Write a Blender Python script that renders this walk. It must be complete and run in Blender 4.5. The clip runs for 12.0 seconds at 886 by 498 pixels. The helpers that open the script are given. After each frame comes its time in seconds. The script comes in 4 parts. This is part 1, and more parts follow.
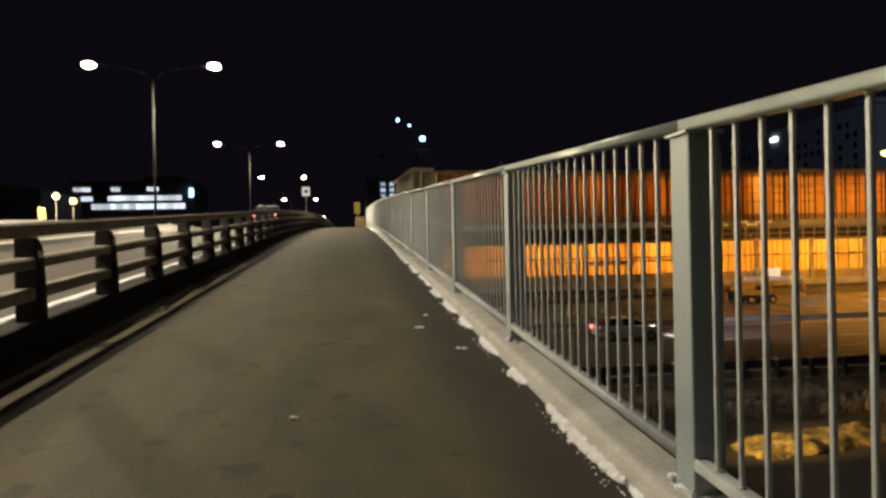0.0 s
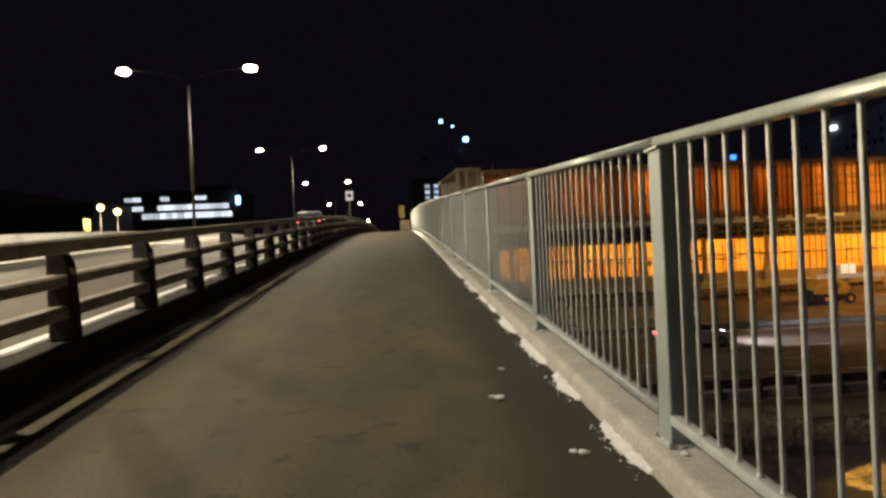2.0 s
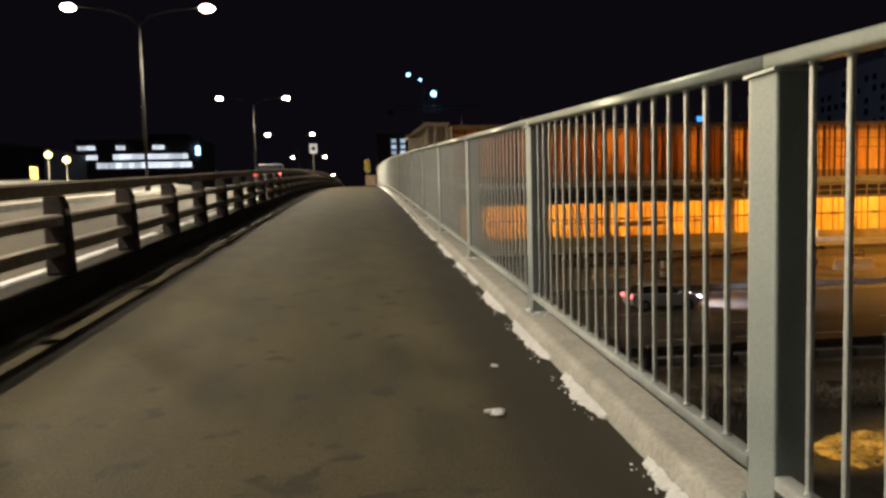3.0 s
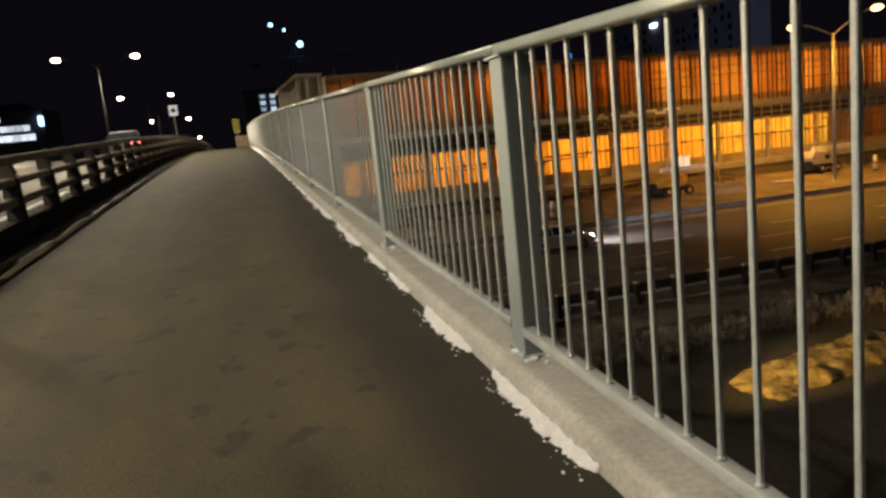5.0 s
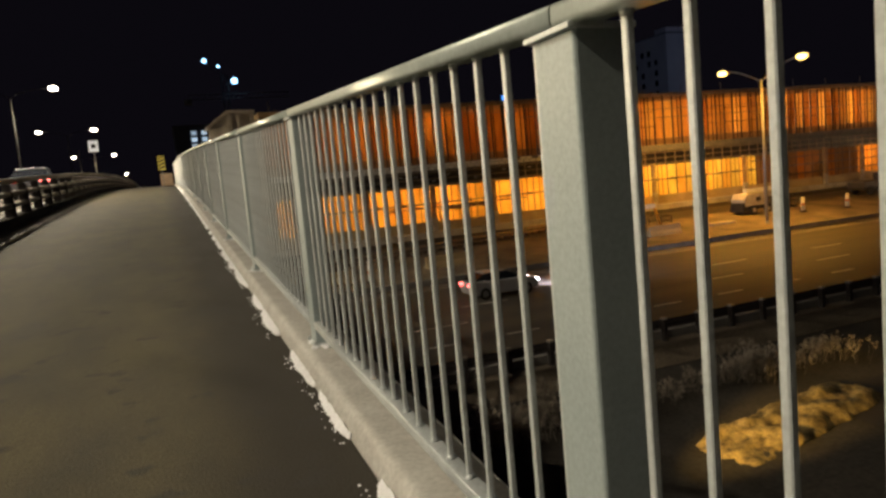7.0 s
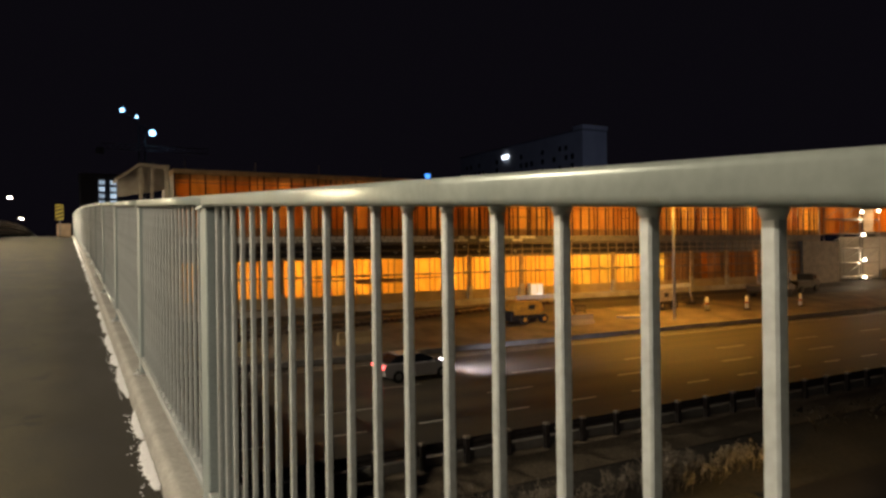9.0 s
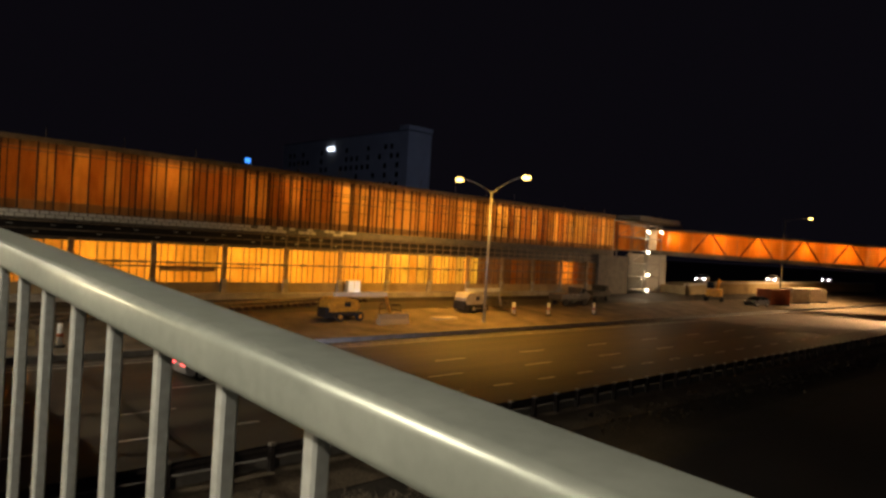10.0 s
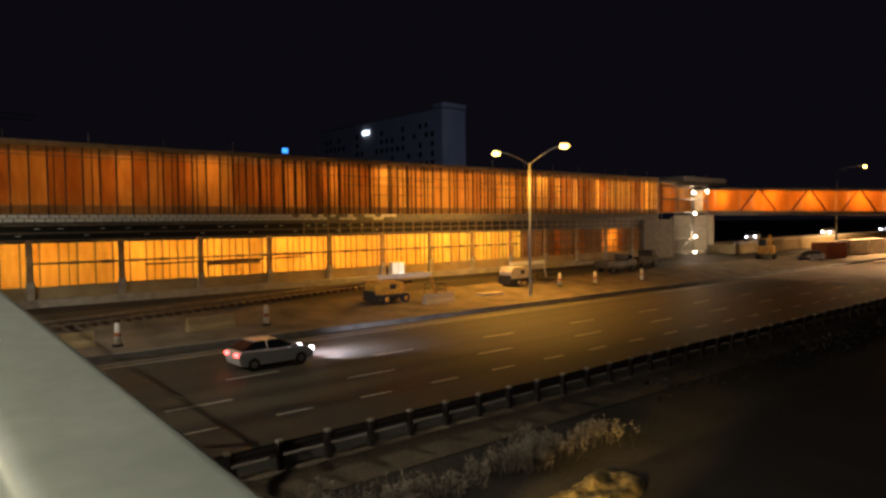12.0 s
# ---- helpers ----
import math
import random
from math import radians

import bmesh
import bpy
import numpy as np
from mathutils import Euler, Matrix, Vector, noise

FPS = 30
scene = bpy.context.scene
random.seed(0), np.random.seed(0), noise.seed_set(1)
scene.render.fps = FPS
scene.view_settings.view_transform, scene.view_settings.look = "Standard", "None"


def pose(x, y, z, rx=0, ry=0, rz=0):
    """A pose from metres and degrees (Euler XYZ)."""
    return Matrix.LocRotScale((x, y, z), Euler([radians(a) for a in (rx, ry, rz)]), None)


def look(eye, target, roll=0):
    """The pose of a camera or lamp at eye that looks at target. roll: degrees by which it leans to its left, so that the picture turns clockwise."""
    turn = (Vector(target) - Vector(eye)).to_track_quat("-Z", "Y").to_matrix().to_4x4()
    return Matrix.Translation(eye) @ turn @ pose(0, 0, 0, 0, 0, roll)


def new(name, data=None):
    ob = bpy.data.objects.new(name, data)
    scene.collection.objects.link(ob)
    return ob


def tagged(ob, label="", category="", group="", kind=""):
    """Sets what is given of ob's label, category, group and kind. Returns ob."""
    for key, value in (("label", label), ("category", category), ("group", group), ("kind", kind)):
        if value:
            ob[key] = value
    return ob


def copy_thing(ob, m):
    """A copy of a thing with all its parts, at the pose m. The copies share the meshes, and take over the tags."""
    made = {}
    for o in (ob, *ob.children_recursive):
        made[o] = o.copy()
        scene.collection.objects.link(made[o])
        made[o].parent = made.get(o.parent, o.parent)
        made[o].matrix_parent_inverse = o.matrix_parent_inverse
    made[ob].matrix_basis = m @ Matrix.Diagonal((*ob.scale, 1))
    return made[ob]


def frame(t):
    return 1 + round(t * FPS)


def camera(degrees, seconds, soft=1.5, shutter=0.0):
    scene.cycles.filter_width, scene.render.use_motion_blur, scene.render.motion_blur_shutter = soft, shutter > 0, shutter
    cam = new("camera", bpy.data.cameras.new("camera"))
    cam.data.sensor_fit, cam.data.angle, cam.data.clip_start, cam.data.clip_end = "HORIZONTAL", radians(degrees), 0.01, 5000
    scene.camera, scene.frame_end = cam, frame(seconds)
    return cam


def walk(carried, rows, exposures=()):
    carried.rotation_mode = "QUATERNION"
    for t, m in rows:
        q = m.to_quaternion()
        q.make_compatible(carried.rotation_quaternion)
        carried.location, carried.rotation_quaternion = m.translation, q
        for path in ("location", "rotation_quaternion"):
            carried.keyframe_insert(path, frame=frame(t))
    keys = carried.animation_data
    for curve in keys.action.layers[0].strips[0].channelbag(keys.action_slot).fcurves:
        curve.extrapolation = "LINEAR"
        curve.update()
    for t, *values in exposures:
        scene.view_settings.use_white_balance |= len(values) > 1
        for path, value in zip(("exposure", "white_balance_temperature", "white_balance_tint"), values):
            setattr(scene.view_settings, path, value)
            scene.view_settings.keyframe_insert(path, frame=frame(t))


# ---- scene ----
# ---- camera ----
cam = camera(65.87, 12.0, soft=2.8)
PATH = [
    (0.0, look((-0.012, 0.000, 1.188), (1.302, 9.913, 1.138), -1.18)),
    (0.5, look((-0.043, 0.521, 1.233), (1.455, 10.407, 1.129), 0.25)),
    (1.0, look((0.067, 1.136, 1.252), (1.464, 11.037, 1.178), 1.64)),
    (1.5, look((0.004, 1.755, 1.316), (1.084, 11.695, 1.526), 1.04)),
    (2.0, look((0.032, 2.303, 1.352), (0.688, 12.282, 1.341), -2.50)),
    (2.5, look((-0.063, 2.841, 1.356), (0.111, 12.826, 0.837), -0.84)),
    (3.0, look((0.018, 3.414, 1.401), (1.159, 13.327, 0.735), -1.41)),
    (5.0, look((0.082, 5.416, 1.581), (2.792, 14.926, 0.095), -5.75)),
    (5.5, look((0.200, 5.849, 1.635), (3.229, 15.289, 0.324), -4.57)),
    (6.0, look((0.207, 6.328, 1.647), (3.373, 15.738, 0.454), -5.03)),
    (6.5, look((0.351, 6.712, 1.652), (4.023, 15.935, 0.444), -6.40)),
    (8.5, look((0.639, 8.031, 1.856), (3.839, 17.504, 1.709), -0.06)),
    (9.0, look((0.692, 8.133, 1.928), (5.536, 16.882, 1.912), -0.70)),
    (9.5, look((0.848, 8.708, 2.094), (7.412, 16.251, 2.247), 0.75)),
    (10.0, look((0.941, 8.672, 2.127), (7.895, 15.858, 2.089), 3.36)),
    (10.5, look((1.032, 8.609, 2.128), (7.127, 16.535, 1.987), 0.26)),
    (11.0, look((1.098, 8.636, 2.139), (6.576, 16.992, 1.746), -0.30)),
    (11.5, look((1.143, 8.778, 2.135), (6.687, 17.095, 1.802), -0.19)),
    (12.0, look((1.159, 8.870, 2.137), (7.659, 16.459, 1.749), -0.68)),
]
walk(cam, PATH, exposures=[(0.0, 0.1, 6500, 12), (3.2, 0.06, 6500, 12), (5.0, -0.04, 6500, 12), (8.3, 0.04, 6500, 12), (9.0, -0.02, 6600, 13), (10.0, -0.12, 6600, 12), (10.5, 0.05, 6150, 8), (11.0, 0.12, 5850, 5), (11.5, 0.08, 5900, 6), (12.0, 0.18, 6300, 11)])

# ---- night sky ----
world = bpy.data.worlds.new("night_sky")
scene.world = world
world.use_nodes = True
world.node_tree.nodes["Background"].inputs[0].default_value = (0.33, 0.28, 0.44, 1)
world.node_tree.nodes["Background"].inputs[1].default_value = 0.0095


# ---- shape of the ground ----
def deck(y):
    """Height of the bridge's surface: a steady climb, then a crest."""
    return 0.06 * y - (0.0004 * (y - 20) ** 2 if y > 20 else 0)


def deck_slope(y):
    return 0.06 - (0.0008 * (y - 20) if y > 20 else 0)


GROUND = [(-400, -5.2), (10, -5.2), (19, -5.1), (22.0, -5.0), (24.0, -4.75), (24.9, -4.36), (25.7, -4.36), (26.2, -4.8), (46.4, -4.8),
          (46.9, -4.46), (50.0, -4.25), (55.7, -3.65), (60.5, -3.05), (70, -3.0), (4000, -3.0)]


def ground_z(y):
    for (ya, za), (yb, zb) in zip(GROUND, GROUND[1:]):
        if y <= yb:
            return za + (zb - za) * (y - ya) / (yb - ya)
    return GROUND[-1][1]


LAMP_X, LAMP_REACH, LAMP_H = -10.85, 3.34, 9.4
LAMP_YS = [-59.0, -26.0, 7.5] + [39.94 + 36.23 * k for k in range(5)]
LAMP_XS = [LAMP_X, LAMP_X, LAMP_X - 0.9] + [LAMP_X] * 5
WARM = (1.0, 0.865, 0.63)
SODIUM = (1.0, 0.46, 0.055)


def lamp(name, kind, at, energy, colour, radius=0.2, target=None, cone=150, blend=0.6):
    data = bpy.data.lights.new(name, kind)
    data.energy, data.color, data.shadow_soft_size = energy, colour, radius
    if kind == "SPOT":
        data.spot_size, data.spot_blend = radians(cone), blend
    ob = new(name, data)
    ob.matrix_world = look(at, target) if target else Matrix.Translation(at)
    return ob


# lamps along the bridge's median
for i, (x, y) in enumerate(zip(LAMP_XS[:5], LAMP_YS)):
    for side in (-1, 1):
        at = (x + side * LAMP_REACH, y, deck(y) + LAMP_H - 0.32)
        power = (3500, 3500, 5900, 13500, 13500)[i] * (1.0 if side > 0 else 0.14)
        lamp("street_lamp_light", "SPOT", at, power, WARM, 0.12, (at[0], y + 0.01, at[2] - 5), 166, 0.5)
# sodium lamps over the highway
for at, power, cone, tilt in (((45.0, 52.5, 8.02), 10500, 160, 0.7), ((45.45, 45.15, 8.02), 8800, 158, 1.3), ((136.9, 52.4, 10.8), 60000, 160, -2.0)):
    lamp("highway_lamp_light", "SPOT", at, power, SODIUM if at[0] < 90 else (1.0, 0.56, 0.22), 0.2, (at[0] + 0.01, at[1] + tilt, at[2] - 5), cone, 0.6 if tilt > 0 else 1.0)
# warm lamp over the pale paving beside the highway
lamp("highway_lamp_light", "SPOT", (110.4, 28.6, 4.6), 42000, (1.0, 0.62, 0.30), 0.2, (106.4, 34.0, -0.4), 96, 0.7)
# white lamp of the highway's row beyond the bridge
lamp("highway_lamp_light", "SPOT", (-30.0, 52.0, 8.65), 48000, (1.0, 0.80, 0.50), 0.7, (-29.0, 52.0, 3.6), 176, 0.3)
# work lamps behind the station's sheeting
for i in range(9):
    lamp("work_lamp_light", "POINT", (10.5 + i * 5.7 + (i % 2) * 0.9, 63.4, 0.4), (520, 640, 860, 1000, 1000, 880, 820, 800, 760)[i], (1.0, 0.80, 0.44), 0.5)
for x, e in ((73.8, 420), (64.5, 170), (58.5, 150)):
    lamp("work_lamp_light", "POINT", (x, 62.6, 0.2), e, (1.0, 0.6, 0.3), 0.4)
for i in range(14):
    lamp("work_lamp_light", "POINT", (10.4 + i * 5.6, 62.3 if i in (2, 4, 5, 9) else 64.0, 6.5 if i in (2, 4, 5, 9) else 6.0), (330, 400, 240, 520, 260, 330, 640, 700, 600, 420, 780, 820, 700, 760)[i], (1.0, 0.80, 0.46), 0.5)
# added lamp, not behind sheeting: brightens the wall under the end canopy
lamp("work_lamp_light", "POINT", (5.4, 62.9, 1.4), 60, (1.0, 0.70, 0.34), 0.3)
for i in range(10):
    s = -1.0 + i * 7.6
    lamp("work_lamp_light", "POINT", (104.8 + 0.819 * s, 62.1 - 0.574 * s, 5.5 - 0.013 * s), 720, (1.0, 0.62, 0.27), 0.4)

# added fill spot above the stair tower's roof, turned outward onto the apartment block
lamp("block_fill_light", "SPOT", (96, 64, 8.9), 75000, (0.56, 0.68, 1.0), 0.4, (170, 235, 28), 40, 0.6)

# ---- materials ----
def material(name, base, rough=0.6, metal=0.0, scale=8.0, vary=0.25, bump=0.15, second=None, fine=60.0, coat=0.0, per_object=0.0, spec=0.5, stretch=(1, 1, 1)):
    m = bpy.data.materials.new(name)
    m.use_nodes = True
    nt = m.node_tree
    n, l = nt.nodes, nt.links
    b = n["Principled BSDF"]
    tc = n.new("ShaderNodeTexCoord")
    big = n.new("ShaderNodeTexNoise")
    big.inputs["Scale"].default_value, big.inputs["Detail"].default_value = scale, 5
    small = n.new("ShaderNodeTexNoise")
    small.inputs["Scale"].default_value, small.inputs["Detail"].default_value = fine, 4
    mp = n.new("ShaderNodeMapping")
    mp.inputs["Scale"].default_value = stretch
    l.new(tc.outputs["Object"], mp.inputs["Vector"])
    l.new(mp.outputs["Vector"], big.inputs["Vector"])
    l.new(tc.outputs["Object"], small.inputs["Vector"])
    ramp = n.new("ShaderNodeValToRGB")
    second = second or tuple(c * (1 - vary) for c in base)
    ramp.color_ramp.elements[0].position, ramp.color_ramp.elements[1].position = 0.32, 0.68
    ramp.color_ramp.elements[0].color, ramp.color_ramp.elements[1].color = (*second, 1), (*base, 1)
    l.new(big.outputs["Fac"], ramp.inputs["Fac"])
    mix = n.new("ShaderNodeMix")
    mix.data_type, mix.blend_type = "RGBA", "MULTIPLY"
    mix.inputs[0].default_value = min(1.0, vary * 2)
    grain = n.new("ShaderNodeMapRange")
    grain.inputs["From Min"].default_value, grain.inputs["From Max"].default_value = 0.3, 0.7
    grain.inputs["To Min"].default_value, grain.inputs["To Max"].default_value = 0.6, 1.25
    l.new(small.outputs["Fac"], grain.inputs["Value"])
    l.new(ramp.outputs["Color"], mix.inputs["A"])
    l.new(grain.outputs["Result"], mix.inputs["B"])
    out = mix.outputs["Result"]
    if per_object:
        info = n.new("ShaderNodeObjectInfo")
        hsv = n.new("ShaderNodeHueSaturation")
        mr = n.new("ShaderNodeMapRange")
        mr.inputs["To Min"].default_value, mr.inputs["To Max"].default_value = 1 - per_object, 1 + per_object
        l.new(info.outputs["Random"], mr.inputs["Value"])
        l.new(mr.outputs["Result"], hsv.inputs["Value"])
        l.new(out, hsv.inputs["Color"])
        out = hsv.outputs["Color"]
    l.new(out, b.inputs["Base Color"])
    rr = n.new("ShaderNodeMapRange")
    rr.inputs["To Min"].default_value, rr.inputs["To Max"].default_value = max(0.03, rough - 0.12), min(1.0, rough + 0.12)
    l.new(big.outputs["Fac"], rr.inputs["Value"])
    l.new(rr.outputs["Result"], b.inputs["Roughness"])
    b.inputs["Metallic"].default_value = metal
    b.inputs["Coat Weight"].default_value = coat
    b.inputs["Specular IOR Level"].default_value = spec
    if bump:
        bp = n.new("ShaderNodeBump")
        bp.inputs["Strength"].default_value, bp.inputs["Distance"].default_value = bump, 0.01
        l.new(small.outputs["Fac"], bp.inputs["Height"])
        l.new(bp.outputs["Normal"], b.inputs["Normal"])
    return m


def glowing(name, colour, strength, vary=0.0):
    m = bpy.data.materials.new(name)
    m.use_nodes = True
    nt = m.node_tree
    b = nt.nodes["Principled BSDF"]
    b.inputs["Base Color"].default_value = (0.6, 0.6, 0.6, 1)
    b.inputs["Emission Color"].default_value = (*colour, 1)
    b.inputs["Emission Strength"].default_value = strength
    if vary:
        info = nt.nodes.new("ShaderNodeObjectInfo")
        tc = nt.nodes.new("ShaderNodeTexCoord")
        nz = nt.nodes.new("ShaderNodeTexNoise")
        nz.inputs["Scale"].default_value = 1.6
        nt.links.new(tc.outputs["Object"], nz.inputs["Vector"])
        mul = nt.nodes.new("ShaderNodeMath")
        mul.operation = "MULTIPLY"
        mr = nt.nodes.new("ShaderNodeMapRange")
        mr.inputs["To Min"].default_value, mr.inputs["To Max"].default_value = strength * (1 - vary), strength * (1 + vary)
        nt.links.new(info.outputs["Random"], mr.inputs["Value"])
        nt.links.new(mr.outputs["Result"], mul.inputs[0])
        m2 = nt.nodes.new("ShaderNodeMapRange")
        m2.inputs["From Min"].default_value, m2.inputs["From Max"].default_value = 0.3, 0.7
        m2.inputs["To Min"].default_value, m2.inputs["To Max"].default_value = 0.5, 1.4
        nt.links.new(nz.outputs["Fac"], m2.inputs["Value"])
        nt.links.new(m2.outputs["Result"], mul.inputs[1])
        nt.links.new(mul.outputs["Value"], b.inputs["Emission Strength"])
    return m


def sheeting(name, colour, second):
    """Translucent site sheeting with stains and folds."""
    m = bpy.data.materials.new(name)
    m.use_nodes = True
    nt = m.node_tree
    n, l = nt.nodes, nt.links
    n.remove(n["Principled BSDF"])
    tc = n.new("ShaderNodeTexCoord")
    mp = n.new("ShaderNodeMapping")
    mp.inputs["Scale"].default_value = (2.2, 1, 0.5)
    nz = n.new("ShaderNodeTexNoise")
    nz.inputs["Scale"].default_value, nz.inputs["Detail"].default_value = 1.1, 6
    info = n.new("ShaderNodeObjectInfo")
    add = n.new("ShaderNodeVectorMath")
    l.new(tc.outputs["Object"], mp.inputs["Vector"])
    l.new(mp.outputs["Vector"], add.inputs[0])
    l.new(info.outputs["Location"], add.inputs[1])
    l.new(add.outputs["Vector"], nz.inputs["Vector"])
    ramp = n.new("ShaderNodeValToRGB")
    ramp.color_ramp.elements[0].position, ramp.color_ramp.elements[1].position = 0.3, 0.7
    ramp.color_ramp.elements[0].color, ramp.color_ramp.elements[1].color = (*second, 1), (*colour, 1)
    l.new(nz.outputs["Fac"], ramp.inputs["Fac"])
    hsv = n.new("ShaderNodeHueSaturation")
    mr = n.new("ShaderNodeMapRange")
    mr.inputs["To Min"].default_value, mr.inputs["To Max"].default_value = 0.82, 1.10
    l.new(info.outputs["Random"], mr.inputs["Value"])
    l.new(mr.outputs["Result"], hsv.inputs["Value"])
    l.new(ramp.outputs["Color"], hsv.inputs["Color"])
    d, t, mixs = n.new("ShaderNodeBsdfDiffuse"), n.new("ShaderNodeBsdfTranslucent"), n.new("ShaderNodeMixShader")
    l.new(hsv.outputs["Color"], d.inputs["Color"])
    l.new(hsv.outputs["Color"], t.inputs["Color"])
    mixs.inputs["Fac"].default_value = 0.75
    l.new(d.outputs["BSDF"], mixs.inputs[1])
    l.new(t.outputs["BSDF"], mixs.inputs[2])
    l.new(mixs.outputs["Shader"], n["Material Output"].inputs["Surface"])
    return m


def walkway_asphalt():
    """Worn grey-brown asphalt with stains, wheel scuffs and a damp darker margin along the kerb."""
    m = material("walkway_asphalt", (0.104, 0.088, 0.047), 0.8, 0, 2.6, 0.55, 0.5, (0.052, 0.045, 0.026), 90, stretch=(1, 0.4, 1))
    nt = m.node_tree
    n, l = nt.nodes, nt.links
    b = n["Principled BSDF"]
    src = b.inputs["Base Color"].links[0].from_socket
    tc = n.new("ShaderNodeTexCoord")
    sep = n.new("ShaderNodeSeparateXYZ")
    l.new(tc.outputs["Object"], sep.inputs["Vector"])
    wob = n.new("ShaderNodeTexNoise")
    wob.inputs["Scale"].default_value, wob.inputs["Detail"].default_value = 1.7, 4
    l.new(tc.outputs["Object"], wob.inputs["Vector"])
    ma = n.new("ShaderNodeMath")
    ma.operation = "MULTIPLY_ADD"
    ma.inputs[1].default_value = 0.35
    l.new(wob.outputs["Fac"], ma.inputs[0])
    l.new(sep.outputs["X"], ma.inputs[2])
    edge = n.new("ShaderNodeMapRange")
    edge.interpolation_type = "SMOOTHSTEP"
    edge.inputs["From Min"].default_value, edge.inputs["From Max"].default_value = 0.52, 1.02
    l.new(ma.outputs["Value"], edge.inputs["Value"])
    damp = n.new("ShaderNodeMix")
    damp.data_type = "RGBA"
    damp.inputs["B"].default_value = (0.033, 0.028, 0.020, 1)
    l.new(edge.outputs["Result"], damp.inputs[0])
    l.new(src, damp.inputs["A"])
    spots = n.new("ShaderNodeTexNoise")
    spots.inputs["Scale"].default_value, spots.inputs["Detail"].default_value = 4.5, 5
    l.new(tc.outputs["Object"], spots.inputs["Vector"])
    sm = n.new("ShaderNodeMapRange")
    sm.inputs["From Min"].default_value, sm.inputs["From Max"].default_value = 0.61, 0.67
    sm.inputs["To Max"].default_value = 0.8
    l.new(spots.outputs["Fac"], sm.inputs["Value"])
    dark = n.new("ShaderNodeMix")
    dark.data_type = "RGBA"
    dark.inputs["B"].default_value = (0.035, 0.031, 0.026, 1)
    l.new(sm.outputs["Result"], dark.inputs[0])
    l.new(damp.outputs["Result"], dark.inputs["A"])
    l.new(dark.outputs["Result"], b.inputs["Base Color"])
    return m


M_WALK = walkway_asphalt()
M_ROAD = material("road_asphalt", (0.088, 0.074, 0.052), 0.62, 0, 0.75, 0.45, 0.4, (0.022, 0.020, 0.018), 30, stretch=(0.05, 1, 1))
M_SERV = material("old_dark_asphalt", (0.040, 0.034, 0.034), 0.8, 0, 0.6, 0.4, 0.4, (0.022, 0.019, 0.019), 30)
# plinth concrete, far darker than the bridge's other concrete
M_PLINTH = material("dark_plinth_concrete", (0.055, 0.052, 0.050), 0.9, 0, 2.0, 0.4, 0.3, None, 30, spec=0.1)
M_BROAD = material("bridge_road_asphalt", (0.078, 0.069, 0.055), 0.8, 0, 0.4, 0.3, 0.4, None, 60)
M_CONC = material("weathered_concrete", (0.57, 0.565, 0.53), 0.78, 0, 4.5, 0.22, 0.15, (0.43, 0.42, 0.39), 45)
M_DCONC = material("dark_concrete", (0.20, 0.19, 0.175), 0.85, 0, 1.5, 0.35, 0.3, None, 30)
M_GALV = material("galvanised_steel", (0.60, 0.645, 0.66), 0.42, 0.2, 9, 0.15, 0.05, (0.46, 0.50, 0.515), 90)
M_RAIL = material("smooth_handrail_steel", (0.47, 0.53, 0.50), 0.35, 0.3, 9, 0.1, 0.015, (0.40, 0.455, 0.43), 60)
# pale steel for the painted lamplight on the barrier posts
M_GLINT = material("pale_glint_steel", (0.80, 0.80, 0.77), 0.5, 0.0, 12, 0.2, 0.3, (0.6, 0.6, 0.58), 120)
# yellow tint carries the sheeting's glow onto the station's base wall
M_WARMC = material("amber_tinted_concrete", (0.46, 0.36, 0.20), 0.8, 0, 0.8, 0.3, 0.2, (0.32, 0.24, 0.13), 20)
M_POST = material("galvanised_post_steel", (0.38, 0.445, 0.455), 0.5, 0.12, 3, 0.15, 0.03, (0.31, 0.37, 0.385), 80)
M_BARR = material("weathered_barrier_steel", (0.36, 0.33, 0.29), 0.8, 0.0, 7, 0.3, 0.1, (0.25, 0.225, 0.19), 50, spec=0.25)
# much darker than the barrier's rails; also covers the guardrail's beam and posts
M_BPOST = material("dark_barrier_steel", (0.060, 0.052, 0.050), 0.8, 0.0, 7, 0.35, 0.1, (0.038, 0.033, 0.034), 50, spec=0.1)
M_SNOW = material("frozen_snow", (0.93, 0.94, 0.97), 0.7, 0, 20, 0.08, 0.5, (0.84, 0.85, 0.89), 90)
M_GROUND = material("frosted_grass_soil", (0.062, 0.052, 0.04), 0.95, 0, 0.35, 0.5, 0.8, (0.03, 0.027, 0.022), 9)
M_VERGE = material("gravel_verge", (0.25, 0.20, 0.14), 0.9, 0, 0.45, 0.45, 0.6, (0.10, 0.08, 0.055), 14)
M_PAVE = material("pale_site_paving", (0.30, 0.25, 0.20), 0.85, 0, 0.25, 0.4, 0.4, (0.17, 0.14, 0.11), 12)
M_PAINT = material("road_paint", (0.62, 0.61, 0.56), 0.7, 0, 4, 0.35, 0.1, (0.35, 0.34, 0.31), 40)
M_POLE = material("pole_steel", (0.34, 0.34, 0.33), 0.5, 0.5, 4, 0.2, 0.05)
M_POLED = material("dull_grey_pole", (0.014, 0.014, 0.016), 0.6, 0.2, 4, 0.2, 0.05)
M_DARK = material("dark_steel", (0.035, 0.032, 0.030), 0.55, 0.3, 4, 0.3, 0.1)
M_STUD = material("dark_timber_stud", (0.085, 0.055, 0.035), 0.8, 0, 3, 0.4, 0.1, (0.05, 0.032, 0.02))
M_STEEL = material("site_steel", (0.27, 0.22, 0.17), 0.6, 0.3, 3, 0.4, 0.1)
